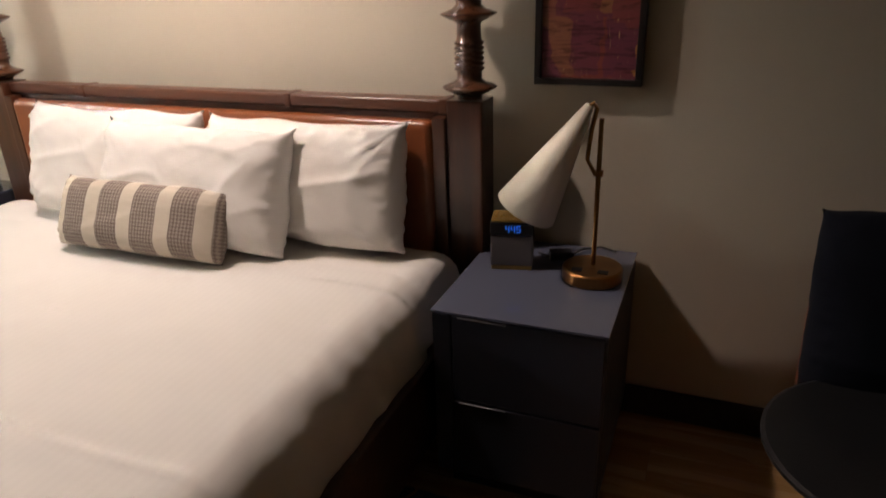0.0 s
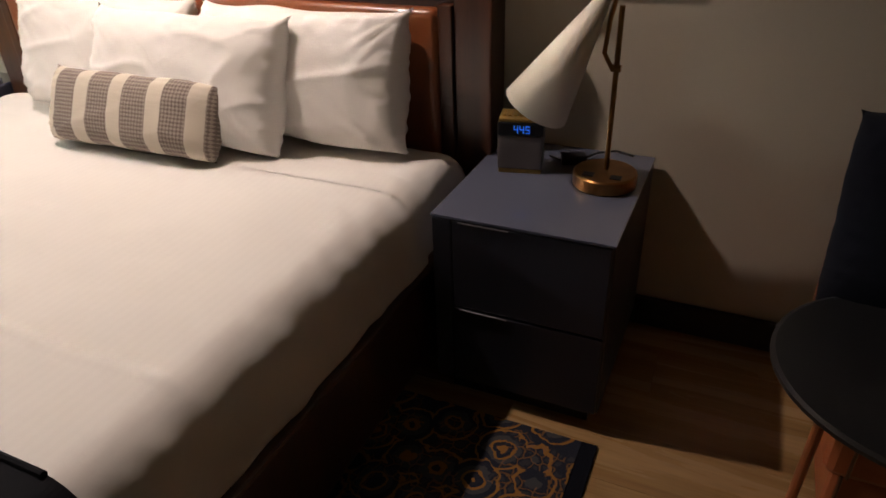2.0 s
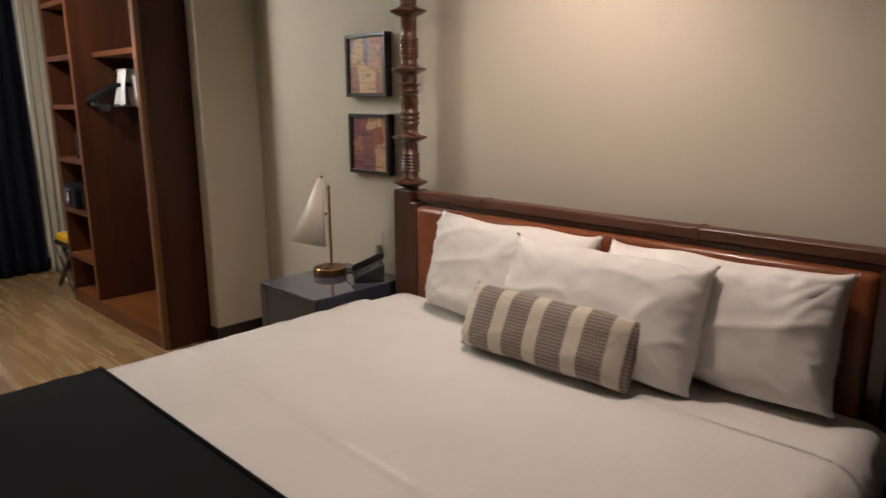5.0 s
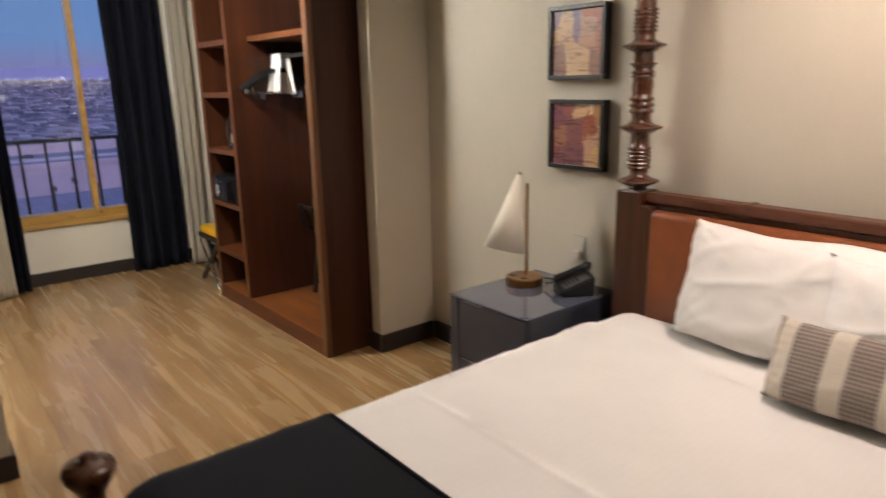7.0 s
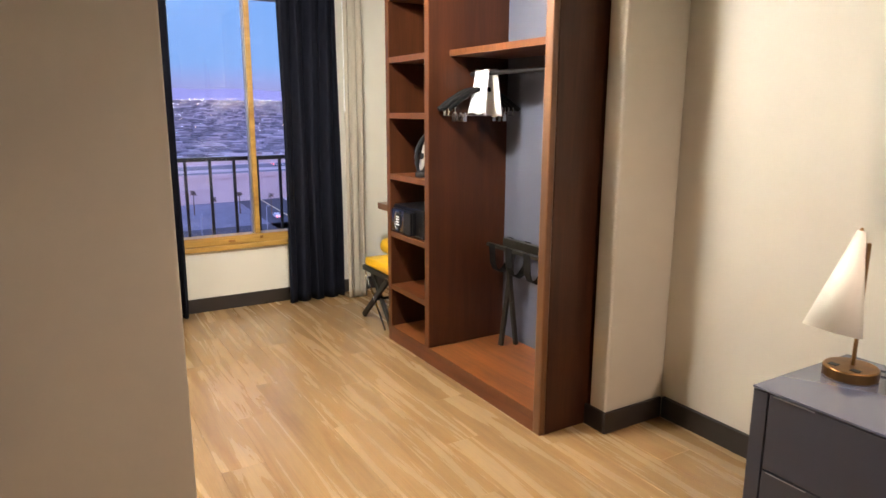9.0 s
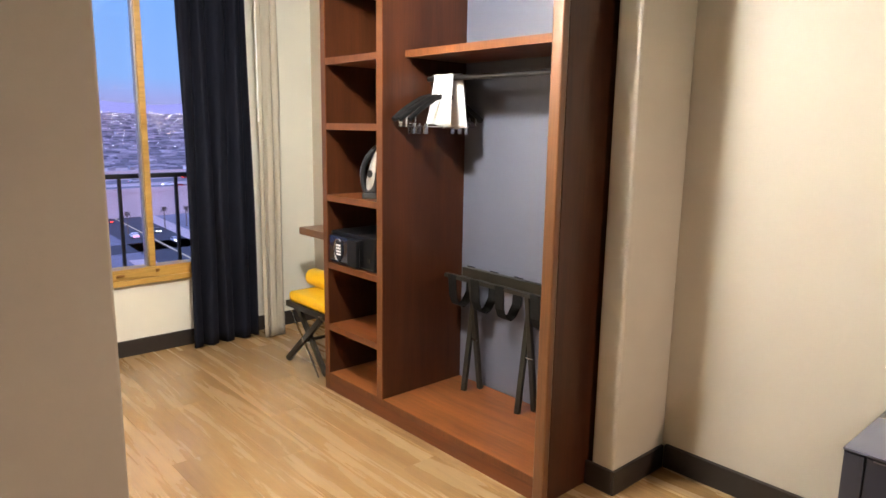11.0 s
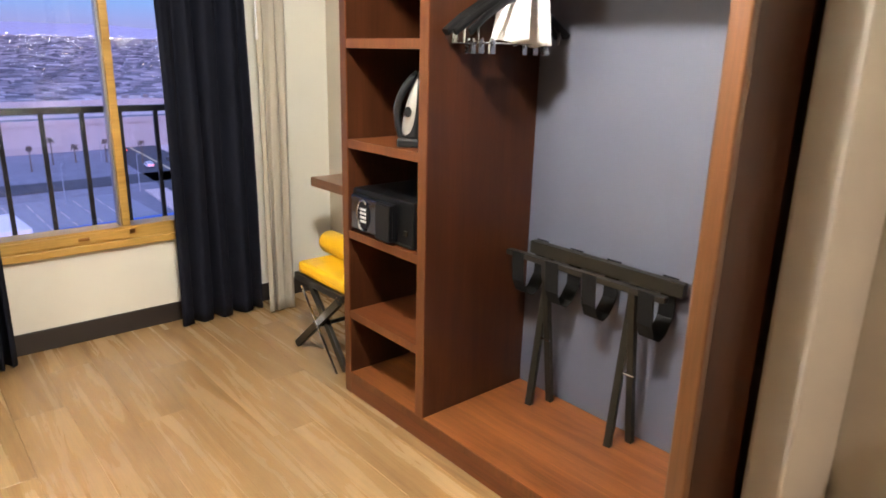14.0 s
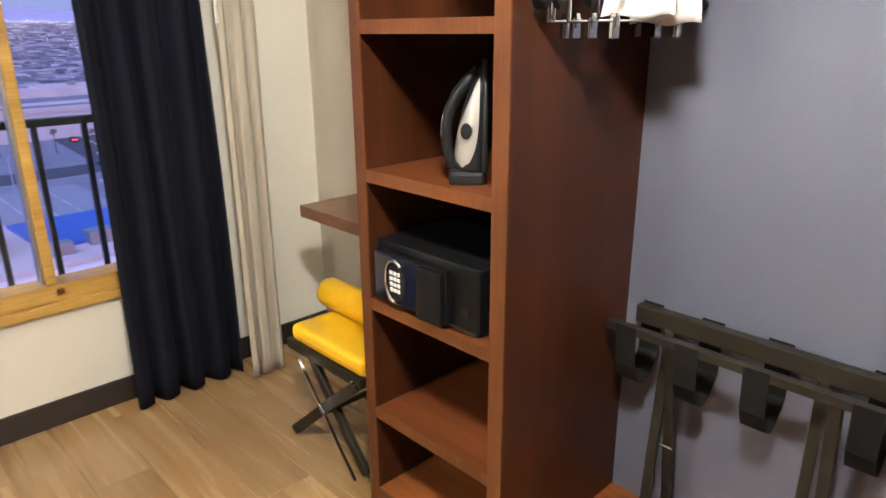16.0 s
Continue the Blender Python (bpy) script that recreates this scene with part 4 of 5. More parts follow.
# ---- nightstands ----
def nightstand(x0, x1, label):
    y0, y1, z = 1.37, 1.905, 0.575
    e = empty("nightstand", ((x0 + x1) / 2, (y0 + y1) / 2, 0), label=label, category="nightstand", group="nightstands beside the bed")
    wpart("body", box(x0, x1, y0 + 0.012, y1, 0.06, z - 0.008, 0.003), LACQUER, e)
    wpart("plinth", box(x0 + 0.03, x1 - 0.03, y0 + 0.04, y1 - 0.02, 0, 0.059), BLACK, e)
    for z0, z1 in ((0.065, 0.305), (0.312, z - 0.012)):
        d = wpart("drawer_front", box(x0 + 0.055, x1 - 0.006, y0, y0 + 0.011, z0, z1, 0.002), LACQUER, e)
        wpart("pull_lip", box(x0 + 0.07, x0 + 0.20, y0 - 0.004, y0 - 0.0005, z1 - 0.004, z1, 0.001), ALU, d, "thin metal pull lip")
    wpart("drawer_stile", box(x0, x0 + 0.05, y0, y0 + 0.011, 0.065, z - 0.012, 0.002), LACQUER, e)
    wpart("glass_top", box(x0 - 0.002, x1 + 0.002, y0 - 0.003, y1, z - 0.0075, z, 0.0015), TOP_GLASS, e, "glossy blue-grey glass top")
    return e


nightstand(-3.03, -2.58, "slate-blue lacquer nightstand with glass top holding lamp and phone")
nightstand(-0.44, 0.01, "slate-blue lacquer nightstand with glass top holding lamp and clock")


def table_lamp(x, y, z, face, swing, cord, group):
    spin = Matrix.Translation((-0.042 * math.sin(math.radians(face)), 0, 0)) @ Matrix.Rotation(math.radians(face), 4, "Z")
    e = empty("table_lamp", (x, y, z), 0, label="brass table lamp with a tilting white cone shade", category="lamp", group=group)
    part("base", lathe([(0.0, 0), (0.078, 0), (0.082, 0.004), (0.082, 0.034), (0.078, 0.038), (0.0, 0.0381)], 40, cap=False), BRASS, e)
    for q in (-0.035, 0.035):
        s = part("socket", box(q - 0.014, q + 0.014, -0.052, -0.028, 0.0385, 0.041, 0.001), BLACK, e, "black outlet in the lamp base")
    part("pole", tube([(0, 0.01, 0.036), (0, 0.01, 0.445)], 0.0065, 12), BRASS, e)
    part("joint", moved(tube([(-0.012, 0.0, 0.30), (0.012, 0.0, 0.30)], 0.009, 12), Matrix.Translation((0, 0.01, 0)) @ spin), BRASS, e)
    part("arm", moved(tube([(-0.008, 0.0, 0.30), (-0.028, -0.01, 0.34), (-0.020, -0.015, 0.42), (-0.008, -0.02, 0.475), (-0.016, -0.03, 0.490), (-0.028, -0.035, 0.480)], 0.0055, 8), spin), BRASS, e)
    length, ang = 0.325, swing
    cone = lathe([(0.0, 0.0), (0.012, 0.0), (0.086, -length), (0.084, -length), (0.009, -0.006), (0.0, -0.006)], 40, cap=False)
    c = part("shade", moved(cone, spin @ pose(-0.024, -0.035, 0.485, 0, ang, 0)), SHADE, e, "white cone shade", True)
    part("bulb", moved(lathe([(0.0, -0.06), (0.014, -0.07), (0.014, -0.13), (0.026, -0.19), (0.024, -0.23), (0.0, -0.24)], 16, cap=False), spin @ pose(-0.024, -0.035, 0.485, 0, ang, 0)), WHITE, c, "unlit white bulb", True)
    part("cord", tube([(0.0, 0.08, 0.012), (cord * 0.05, 0.115, 0.010), (cord * 0.10, 0.12, 0.006), (cord * 0.14, 0.10, 0.006), (cord * 0.18, 0.12, 0.006)], 0.004, 8), BLACK, e)
    return e


table_lamp(-2.912, 1.70, 0.575, 85, 15, 1, "nightstand lamps")
table_lamp(-0.085, 1.68, 0.575, 0, 29, -1, "nightstand lamps")

# clock radio
clock = empty("clock_radio", (-0.322, 1.705, 0.575), 12, label="grey clock radio with blue digits on the nightstand", category="clock radio")
part("speaker_body", box(-0.060, 0.060, -0.040, 0.045, 0.012, 0.108, 0.004), GREYCLOTH, clock)
part("base", box(-0.058, 0.058, -0.038, 0.043, 0, 0.0115, 0.003), GOLDPL, clock)
part("display_strip", box(-0.061, 0.061, -0.042, 0.046, 0.1085, 0.143, 0.003), BLACK, clock, "black display strip")
top = part("top_plate", box(-0.058, 0.058, -0.038, 0.043, 0.1435, 0.153, 0.003), GOLDPL, clock, "gold button plate")
for k in range(7):
    part("button", box(-0.05 + 0.0145 * k, -0.040 + 0.0145 * k, -0.02, 0.02, 0.1535, 0.158, 0.002), GOLDPL, top)
brick = empty("power_adapter", (-0.195, 1.79, 0.575), 20, label="small black power adapter lying behind the lamp", category="adapter")
part("case", box(-0.035, 0.035, -0.022, 0.022, 0, 0.026, 0.005), BLACK, brick)
part("lead", tube([(0.03, 0.0, 0.012), (0.07, 0.05, 0.008), (0.13, 0.07, 0.006), (0.17, 0.03, 0.006)], 0.003, 8), BLACK, brick)
SEG = {"4": "bcfg", "5": "acdfg"}


def digit(ch, x, z, s):
    bm = bmesh.new()
    w, h = 0.5 * s, s
    bars = {"a": (0, w, h, h), "b": (w, w, h / 2, h), "c": (w, w, 0, h / 2), "d": (0, w, 0, 0), "f": (0, 0, h / 2, h), "g": (0, w, h / 2, h / 2)}
    for q in SEG[ch]:
        x0, x1, z0, z1 = bars[q]
        box(x + x0 - 0.0013, x + x1 + 0.0013, -0.0438, -0.0426, z + z0 - 0.0013, z + z1 + 0.0013, bm=bm)
    return bm


for k, ch in enumerate("445"):
    part("digit", digit(ch, -0.016 + 0.0155 * k, 0.117, 0.018), BLUE_DIGIT, clock, "glowing blue digit")

# telephone
phone = empty("telephone", (-2.69, 1.765, 0.575), -36, label="black desk telephone with a cradled handset", category="telephone")
bm = bmesh.new()
f = [bm.verts.new(p) for p in ((-0.08, -0.10, 0), (0.09, -0.10, 0), (0.09, 0.10, 0), (-0.08, 0.10, 0), (-0.08, -0.10, 0.025), (0.09, -0.10, 0.025), (0.09, 0.10, 0.105), (-0.08, 0.10, 0.105))]
for q in ((0, 1, 2, 3), (4, 5, 6, 7), (0, 1, 5, 4), (1, 2, 6, 5), (2, 3, 7, 6), (3, 0, 4, 7)):
    bm.faces.new([f[k] for k in q])
bmesh.ops.bevel(bm, geom=bm.edges[:], offset=0.008, segments=3, affect="EDGES")
part("body", bm, BLACK, phone)
part("handset", tube([(-0.05, -0.10, 0.045), (-0.05, -0.085, 0.062), (-0.05, -0.04, 0.078), (-0.05, 0.04, 0.110), (-0.05, 0.085, 0.130), (-0.05, 0.105, 0.124)], 0.021, 14), BLACK, phone, smooth=True)
part("faceplate", moved(box(-0.012, 0.075, -0.075, 0.075, 0, 0.003, 0.001), pose(0, 0, 0.0665, 21.8)), plain("grey_phone_plate", (0.12, 0.12, 0.13), 0.4), phone, "grey button plate")
for r in range(4):
    for c in range(3):
        part("key", moved(box(0.0 + 0.02 * c, 0.013 + 0.02 * c, -0.06 + 0.022 * r, -0.046 + 0.022 * r, 0.003, 0.006, 0.001), pose(0, 0, 0.0665, 21.8)), BLACK, phone)
part("coiled_cord", tube([(-0.06 - 0.004 * math.cos(k * 1.1), -0.115 - 0.0006 * k + 0.004 * math.sin(k * 1.1), 0.045 - 0.0005 * k) for k in range(60)], 0.002, 6), BLACK, phone)

phone.scale = (0.78, 0.74, 0.80)

# wall outlet
outlet = empty("wall_outlet", (-2.79, 1.915, 0.72), label="cream wall socket with a plug behind the telephone", category="outlet")
CREAM_PLASTIC = plain("cream_plastic", (0.50, 0.455, 0.37), 0.5, 0.04)
part("plate", box(-0.036, 0.036, -0.001, 0.004, -0.058, 0.058, 0.003), CREAM_PLASTIC, outlet)
part("plug", box(-0.018, 0.018, -0.028, -0.0015, -0.045, -0.008, 0.004), CREAM_PLASTIC, outlet)
# pictures
def picture(x0, z0, w, h, material, label):
    y = 1.875
    e = empty("framed_picture", (x0 + w / 2, N, z0), label=label, category="picture", group="framed prints beside the bed")
    fw, k = 0.018, 0.0015
    bm = box(x0, x0 + w, y, N - 0.001, z0, z0 + fw, k)
    box(x0, x0 + w, y, N - 0.001, z0 + h - fw, z0 + h, k, bm)
    box(x0, x0 + fw, y, N - 0.001, z0 + fw, z0 + h - fw, k, bm)
    box(x0 + w - fw, x0 + w, y, N - 0.001, z0 + fw, z0 + h - fw, k, bm)
    wpart("frame", bm, FRAME_BLACK, e)
    wpart("print", box(x0 + fw, x0 + w - fw, y + 0.012, y + 0.02, z0 + fw, z0 + h - fw), material, e, "abstract print in ochre, rust and plum")


picture(-2.957, 1.445, 0.295, 0.295, ARTS[0], "black framed abstract print in pale ochre and purple")
picture(-2.947, 1.072, 0.295, 0.292, ARTS[1], "black framed abstract print with plum and ochre blocks")
picture(-0.312, 1.440, 0.298, 0.295, ARTS[2], "black framed abstract print in orange and rust")
picture(-0.312, 1.070, 0.298, 0.292, ARTS[3], "black framed abstract print in ochre and dark plum")

# large painting on the partition
m, t, b = nodes_of("stormy_landscape_paint")
v = coords(t)
sp = t.nodes.new("ShaderNodeSeparateXYZ")
t.links.new(v, sp.inputs[0])
nz = noise_tex(t, v, 4, 5, 0.6, 0.5)
ad = t.nodes.new("ShaderNodeMath")
ad.operation = "MULTIPLY_ADD"
t.links.new(nz, ad.inputs[0])
ad.inputs[1].default_value = 0.35
t.links.new(sp.outputs[2], ad.inputs[2])
mr = t.nodes.new("ShaderNodeMapRange")
t.links.new(ad.outputs[0], mr.inputs[0])
mr.inputs[1].default_value, mr.inputs[2].default_value = 1.0, 2.0
land = ramp(t, mr.outputs[0], [(0.0, (0.030, 0.020, 0.012)), (0.07, (0.10, 0.060, 0.024)), (0.12, (0.05, 0.036, 0.016)), (0.17, (0.12, 0.095, 0.030)), (0.24, (0.21, 0.155, 0.050)), (0.29, (0.12, 0.115, 0.075)), (0.38, (0.055, 0.060, 0.055)), (0.55, (0.030, 0.028, 0.031)), (1, (0.014, 0.010, 0.011))])
t.links.new(mixed(t, land, ramp(t, noise_tex(t, v, 40, 4), [(0.3, (0.5, 0.5, 0.5)), (0.7, (1, 1, 1))]), 0.6, "MULTIPLY"), b.inputs["Base Color"])
b.inputs["Roughness"].default_value = 0.5
bumped(t, b, noise_tex(t, v, 90, 4), 0.4, 0.003)
LANDSCAPE = m
pt = empty("landscape_painting", (PX, -1.25, 0.83), label="large dark stormy landscape painting in a thin copper frame", category="painting")
Y0, Y1, Z0, Z1 = -1.85, -0.70, 0.83, 1.98
bm = box(PX + 0.001, PX + 0.03, Y0, Y1, Z0, Z0 + 0.016, 0.001)
box(PX + 0.001, PX + 0.03, Y0, Y1, Z1 - 0.016, Z1, 0.001, bm)
box(PX + 0.001, PX + 0.03, Y0, Y0 + 0.016, Z0 + 0.016, Z1 - 0.016, 0.001, bm)
box(PX + 0.001, PX + 0.03, Y1 - 0.016, Y1, Z0 + 0.016, Z1 - 0.016, 0.001, bm)
wpart("frame", bm, FRAME_ORANGE, pt)
wpart("canvas", box(PX + 0.002, PX + 0.022, Y0 + 0.016, Y1 - 0.016, Z0 + 0.016, Z1 - 0.016), LANDSCAPE, pt)
for dy, z, h, w, col in ((0.043, 0.955, 0.178, 0.025, (0.022, 0.026, 0.018)), (0.101, 0.965, 0.170, 0.020, (0.026, 0.028, 0.024)), (0.101, 0.925, 0.072, 0.013, (0.34, 0.29, 0.20)), (0.046, 1.038, 0.026, 0.022, (0.30, 0.27, 0.20)), (0.200, 0.94, 0.12, 0.018, (0.024, 0.024, 0.020)), (0.204, 0.915, 0.05, 0.012, (0.30, 0.25, 0.18))):
    bl = bmesh.new()
    bmesh.ops.create_uvsphere(bl, u_segments=12, v_segments=8, radius=1)
    moved(bl, Matrix.LocRotScale((PX + 0.0225, Y1 - 0.016 - dy, z + h / 2), None, (0.0015, w, h / 2)))
    wpart("painted_tree", bl, plain("tree_paint", col, 0.5), pt)

# cream spindle chair by the partition
chair = empty("spindle_armchair", (-3.4, -1.1, 0), label="cream painted spindle-back chair with a tweed pillow", category="chair")
SEATZ = 0.44
CX, CY = -3.42, -0.98
bm = lathe([(0.0, 0), (0.25, 0), (0.27, 0.012), (0.27, 0.03), (0.25, 0.042), (0.0, 0.042)], 32, cap=False)
wpart("seat", moved(bm, pose(CX, CY, SEATZ - 0.042)), CREAM_WOOD, chair)
wpart("seat_pad", moved(lathe([(0.0, 0), (0.25, 0), (0.265, 0.02), (0.25, 0.045), (0.0, 0.055)], 32, cap=False), pose(CX, CY, SEATZ + 0.001)), NAVY, chair, "black seat pad").data.shade_smooth()
ARC = [radians(a) for a in range(70, 291, 10)]
arc_pt = lambda a, r, z: (CX + r * math.cos(a), CY + r * math.sin(a), z)
wpart("back_rail", tube([arc_pt(a, 0.285, 0.735) for a in ARC], 0.019, 12), CREAM_WOOD, chair).data.shade_smooth()
SPIN = [(0.009, 0), (0.011, 0.03), (0.019, 0.075), (0.011, 0.115), (0.012, 0.13), (0.018, 0.17), (0.009, 0.22), (0.0095, 0.29)]
for a in [radians(q) for q in (74, 90, 106, 128, 150, 172, 194, 216, 238, 260, 286)]:
    x, y, _ = arc_pt(a, 0.272, 0)
    wpart("spindle", moved(lathe(SPIN, 14), pose(x, y, SEATZ - 0.01)), CREAM_WOOD, chair).data.shade_smooth()
for dx, dy in ((0.17, 0.17), (-0.17, 0.17), (0.17, -0.17), (-0.17, -0.17)):
    wpart("leg", tube([(CX + dx * 0.8, CY + dy * 0.8, SEATZ - 0.045), (CX + dx * 1.2, CY + dy * 1.2, 0)], 0.018, 12), CREAM_WOOD, chair)
pillow(CX + 0.0, CY + 0.02, 0.615, 0.40, 0.26, 0.12, 16, 84, 11, TWEED, "brown tweed pillow standing on the chair", "throw_pillow", pinch=0.03)

# ---- lounge corner ----
sofa = empty("leather_armchair", (0.9, 1.5, 0), label="tan orange leather lounge chair in the room corner", category="armchair")
wpart("seat_base", box(0.50, 1.25, 1.20, 1.82, 0.12, 0.26, 0.025, seg=4), CHAIR_LEATHER, sofa)
wpart("seat_cushion", box(0.475, 1.27, 1.17, 1.63, 0.262, 0.40, 0.035, seg=4), CHAIR_LEATHER, sofa)
wpart("backrest", moved(box(0.47, 1.27, -0.07, 0.07, 0, 0.38, 0.04, seg=4), pose(0, 1.715, 0.262, -8)), CHAIR_LEATHER, sofa)
for x, y in ((0.56, 1.25), (1.20, 1.25), (0.56, 1.76), (1.20, 1.76)):
    wpart("foot", moved(lathe([(0.012, 0), (0.02, 0.12)], 12), pose(x, y, 0)), RACK_WOOD, sofa)
wpart("seam", tube([(0.52, 1.168, 0.275), (0.52, 1.1675, 0.385)], 0.0035, 8), BED_WOOD, sofa)
wpart("seam", tube([(0.52, 1.198, 0.13), (0.52, 1.198, 0.25)], 0.0035, 8), BED_WOOD, sofa)
pillow(0.655, 1.545, 0.645, 0.47, 0.47, 0.17, 12, 4, 15, NAVY, "dark navy throw pillow on the leather armchair", "throw_pillow", pinch=0.05, ear=0.01)
side = empty("side_table", (0.60, 1.24, 0), label="round black side table with slim wooden legs", category="table")
TX, TY = 0.605, 1.235
wpart("tabletop", moved(lathe([(0.0, 0), (0.25, 0), (0.265, 0.006), (0.265, 0.014), (0.257, 0.018), (0.0, 0.0185)], 48, cap=False), pose(TX, TY, 0.485)), BLACK, side)
for top_at, foot_at in (((-0.17, -0.13), (-0.158, -0.03)), ((0.17, -0.13), (0.22, -0.17)), ((0.0, -0.16), (0.02, -0.23))):
    wpart("leg", tube([(TX + top_at[0], TY + top_at[1], 0.4845), (TX + foot_at[0], TY + foot_at[1], 0)], 0.010, 10), CHAIR_LEATHER, side, "slim tan leg")

# rug by the bed
rug = empty("rug", (-0.4, 0.3, 0), label="navy floral rug with ochre scrolls beside the bed", category="rug")
wpart("rug_surface", box(-1.0, -0.012, -1.1, 1.325, 0.0, 0.008, 0.002), RUG, rug)
wpart("rug_border", box(-0.012, 0.03, -1.1, 1.325, 0.0, 0.009, 0.002), NAVY, rug, "navy bound border")

# lamps that the light comes from; the hall one is unseen and added
OPAL = glow("lit_opal_glass", (1.0, 0.82, 0.60), 5.0)
for at, label in ((ENTRY, "white drum ceiling light in the entry, lit"), (HALL, "unseen drum ceiling light added in the hall, lit")):
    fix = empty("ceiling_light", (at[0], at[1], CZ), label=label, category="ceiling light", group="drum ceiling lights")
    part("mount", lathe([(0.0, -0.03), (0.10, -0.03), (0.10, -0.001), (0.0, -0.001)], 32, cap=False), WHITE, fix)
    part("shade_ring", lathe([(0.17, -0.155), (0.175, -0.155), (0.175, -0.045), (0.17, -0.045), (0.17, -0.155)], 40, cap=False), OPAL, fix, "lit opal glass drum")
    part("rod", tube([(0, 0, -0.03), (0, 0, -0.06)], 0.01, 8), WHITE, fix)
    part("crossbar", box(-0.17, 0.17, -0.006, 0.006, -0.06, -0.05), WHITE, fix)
for x, y, label in ((BED_SPOT[0], BED_SPOT[1], "lit recessed downlight above the bed"), (-1.52, 1.44, "lit recessed wall washer above the headboard")):
    e = empty("recessed_downlight", (x, y, CZ), label=label, category="downlight")
    part("trim_ring", lathe([(0.055, -0.006), (0.075, -0.004), (0.075, -0.0005), (0.055, -0.0005), (0.055, -0.006)], 32, cap=False), WHITE, e)

# ---- the city outside ----
INDOORS = set(bpy.data.objects)
GZ = -18.6
m, t, b = nodes_of("dusk_ground")
v = coords(t)
g1, g2 = noise_tex(t, v, 0.02, 5), noise_tex(t, v, 0.6, 4)
gc = mixed(t, ramp(t, g1, [(0.35, (0.15, 0.145, 0.165)), (0.65, (0.27, 0.26, 0.285))]), ramp(t, g2, [(0.3, (0.7, 0.7, 0.7)), (0.7, (1, 1, 1))]), 0.7, "MULTIPLY")
t.links.new(gc, b.inputs["Base Color"])
b.inputs["Roughness"].default_value = 0.95
GROUND = m
ASPHALT = plain("asphalt", (0.055, 0.055, 0.06), 0.9, 0.2, 0.3, 0)
CONCRETE = plain("pale_concrete", (0.50, 0.40, 0.36), 0.9, 0.12, 0.2, 0)
LINE = plain("road_paint", (0.55, 0.45, 0.25), 0.8, 0.1, 1, 0)


def rise(far):
    """Height of the ground: flat near the building, then climbing slowly to the mountains."""
    return GZ + 0.021 * max(0.0, far - 230)


def ground_at(u, v):
    far = 3 + 4400 * u * u * u
    ang = -1.2 + 2.9 * v
    return Vector((-6 - far * math.cos(ang), far * math.sin(ang), rise(far) - 0.02))


ground = tagged(finish(sheet(ground_at, 60, 24), "ground", GROUND), "sandy city ground stretching to the horizon at dusk", "ground", kind="structure")

# sky and mountains
m, t, b = nodes_of("dusk_sky_glow")
v = coords(t)
sp = t.nodes.new("ShaderNodeSeparateXYZ")
t.links.new(v, sp.inputs[0])
mr = t.nodes.new("ShaderNodeMapRange")
t.links.new(sp.outputs[2], mr.inputs[0])
mr.inputs[1].default_value, mr.inputs[2].default_value = 70, 1570
b.inputs["Base Color"].default_value = (0, 0, 0, 1)
t.links.new(ramp(t, mr.outputs[0], [(0.0, (0.20, 0.215, 0.41)), (0.04, (0.20, 0.23, 0.48)), (0.12, (0.14, 0.27, 0.56)), (0.5, (0.10, 0.25, 0.56)), (1, (0.09, 0.23, 0.52))]), b.inputs["Emission Color"])
b.inputs["Emission Strength"].default_value = SKY_GLOW
SKYM = m
bm = sheet(lambda u, v: Vector((-4000 * math.cos((u - 0.4) * 2.0), 600 + 4000 * math.sin((u - 0.4) * 2.0), GZ - 40 + 2300 * v)), 80, 6)
tagged(finish(bm, "backdrop", SKYM), "blue evening sky fading to mauve at the horizon", "sky", kind="structure")
# The mountains emit an even mauve: distance haze painted as glow.
MOUNT = glow("mountain_haze_glow", (0.18, 0.185, 0.36), SKY_GLOW * 0.9)
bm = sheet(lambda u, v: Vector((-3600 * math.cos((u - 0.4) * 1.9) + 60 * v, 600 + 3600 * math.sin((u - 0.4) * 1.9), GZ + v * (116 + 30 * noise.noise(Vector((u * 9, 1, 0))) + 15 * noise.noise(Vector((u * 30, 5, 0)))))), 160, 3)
tagged(finish(bm, "backdrop_mountains", MOUNT), "low desert mountains on the horizon, glowing mauve as haze", "mountains", kind="structure")


def strip(p, q, w, z0, z1, name, material, label, kind="structure"):
    """A straight ribbon of ground from p to q."""
    p, q = Vector((*p, 0)), Vector((*q, 0))
    d = (q - p).normalized()
    own = box(0, (q - p).length, -w / 2, w / 2, z0, z1)
    moved(own, Matrix.Translation(p) @ Matrix.Rotation(math.atan2(d.y, d.x), 4, "Z"))
    return tagged(finish(own, name, material), label, name.split("_")[0], kind=kind)


RD0, RD1 = (-70, 34.6), (-330, 54)
strip(RD0, RD1, 10, GZ, GZ + 0.05, "road", ASPHALT, "dark asphalt street below the building")
strip(RD0, RD1, 0.35, GZ + 0.05, GZ + 0.08, "road_line", LINE, "faded yellow centre line of the street")
strip((RD0[0], RD0[1] + 6.5), (RD1[0], RD1[1] + 6.5), 3, GZ, GZ + 0.12, "pavement", CONCRETE, "pale concrete pavement beside the street")
strip((RD0[0], RD0[1] - 6.5), (-104, 30.7), 3, GZ, GZ + 0.12, "pavement", CONCRETE, "pale concrete pavement beside the street")
strip((-108, -120), (-126, 300), 8, GZ, GZ + 0.05, "road", ASPHALT, "dark asphalt cross street")
LOT = plain("pale_parking_lot", (0.23, 0.23, 0.25), 0.9, 0.12, 0.15, 0)
tagged(finish(box(-104, -70, -40, 26, GZ, GZ + 0.04), "pavement_lot", LOT), "pale empty parking lot below the building", "parking lot", kind="structure")
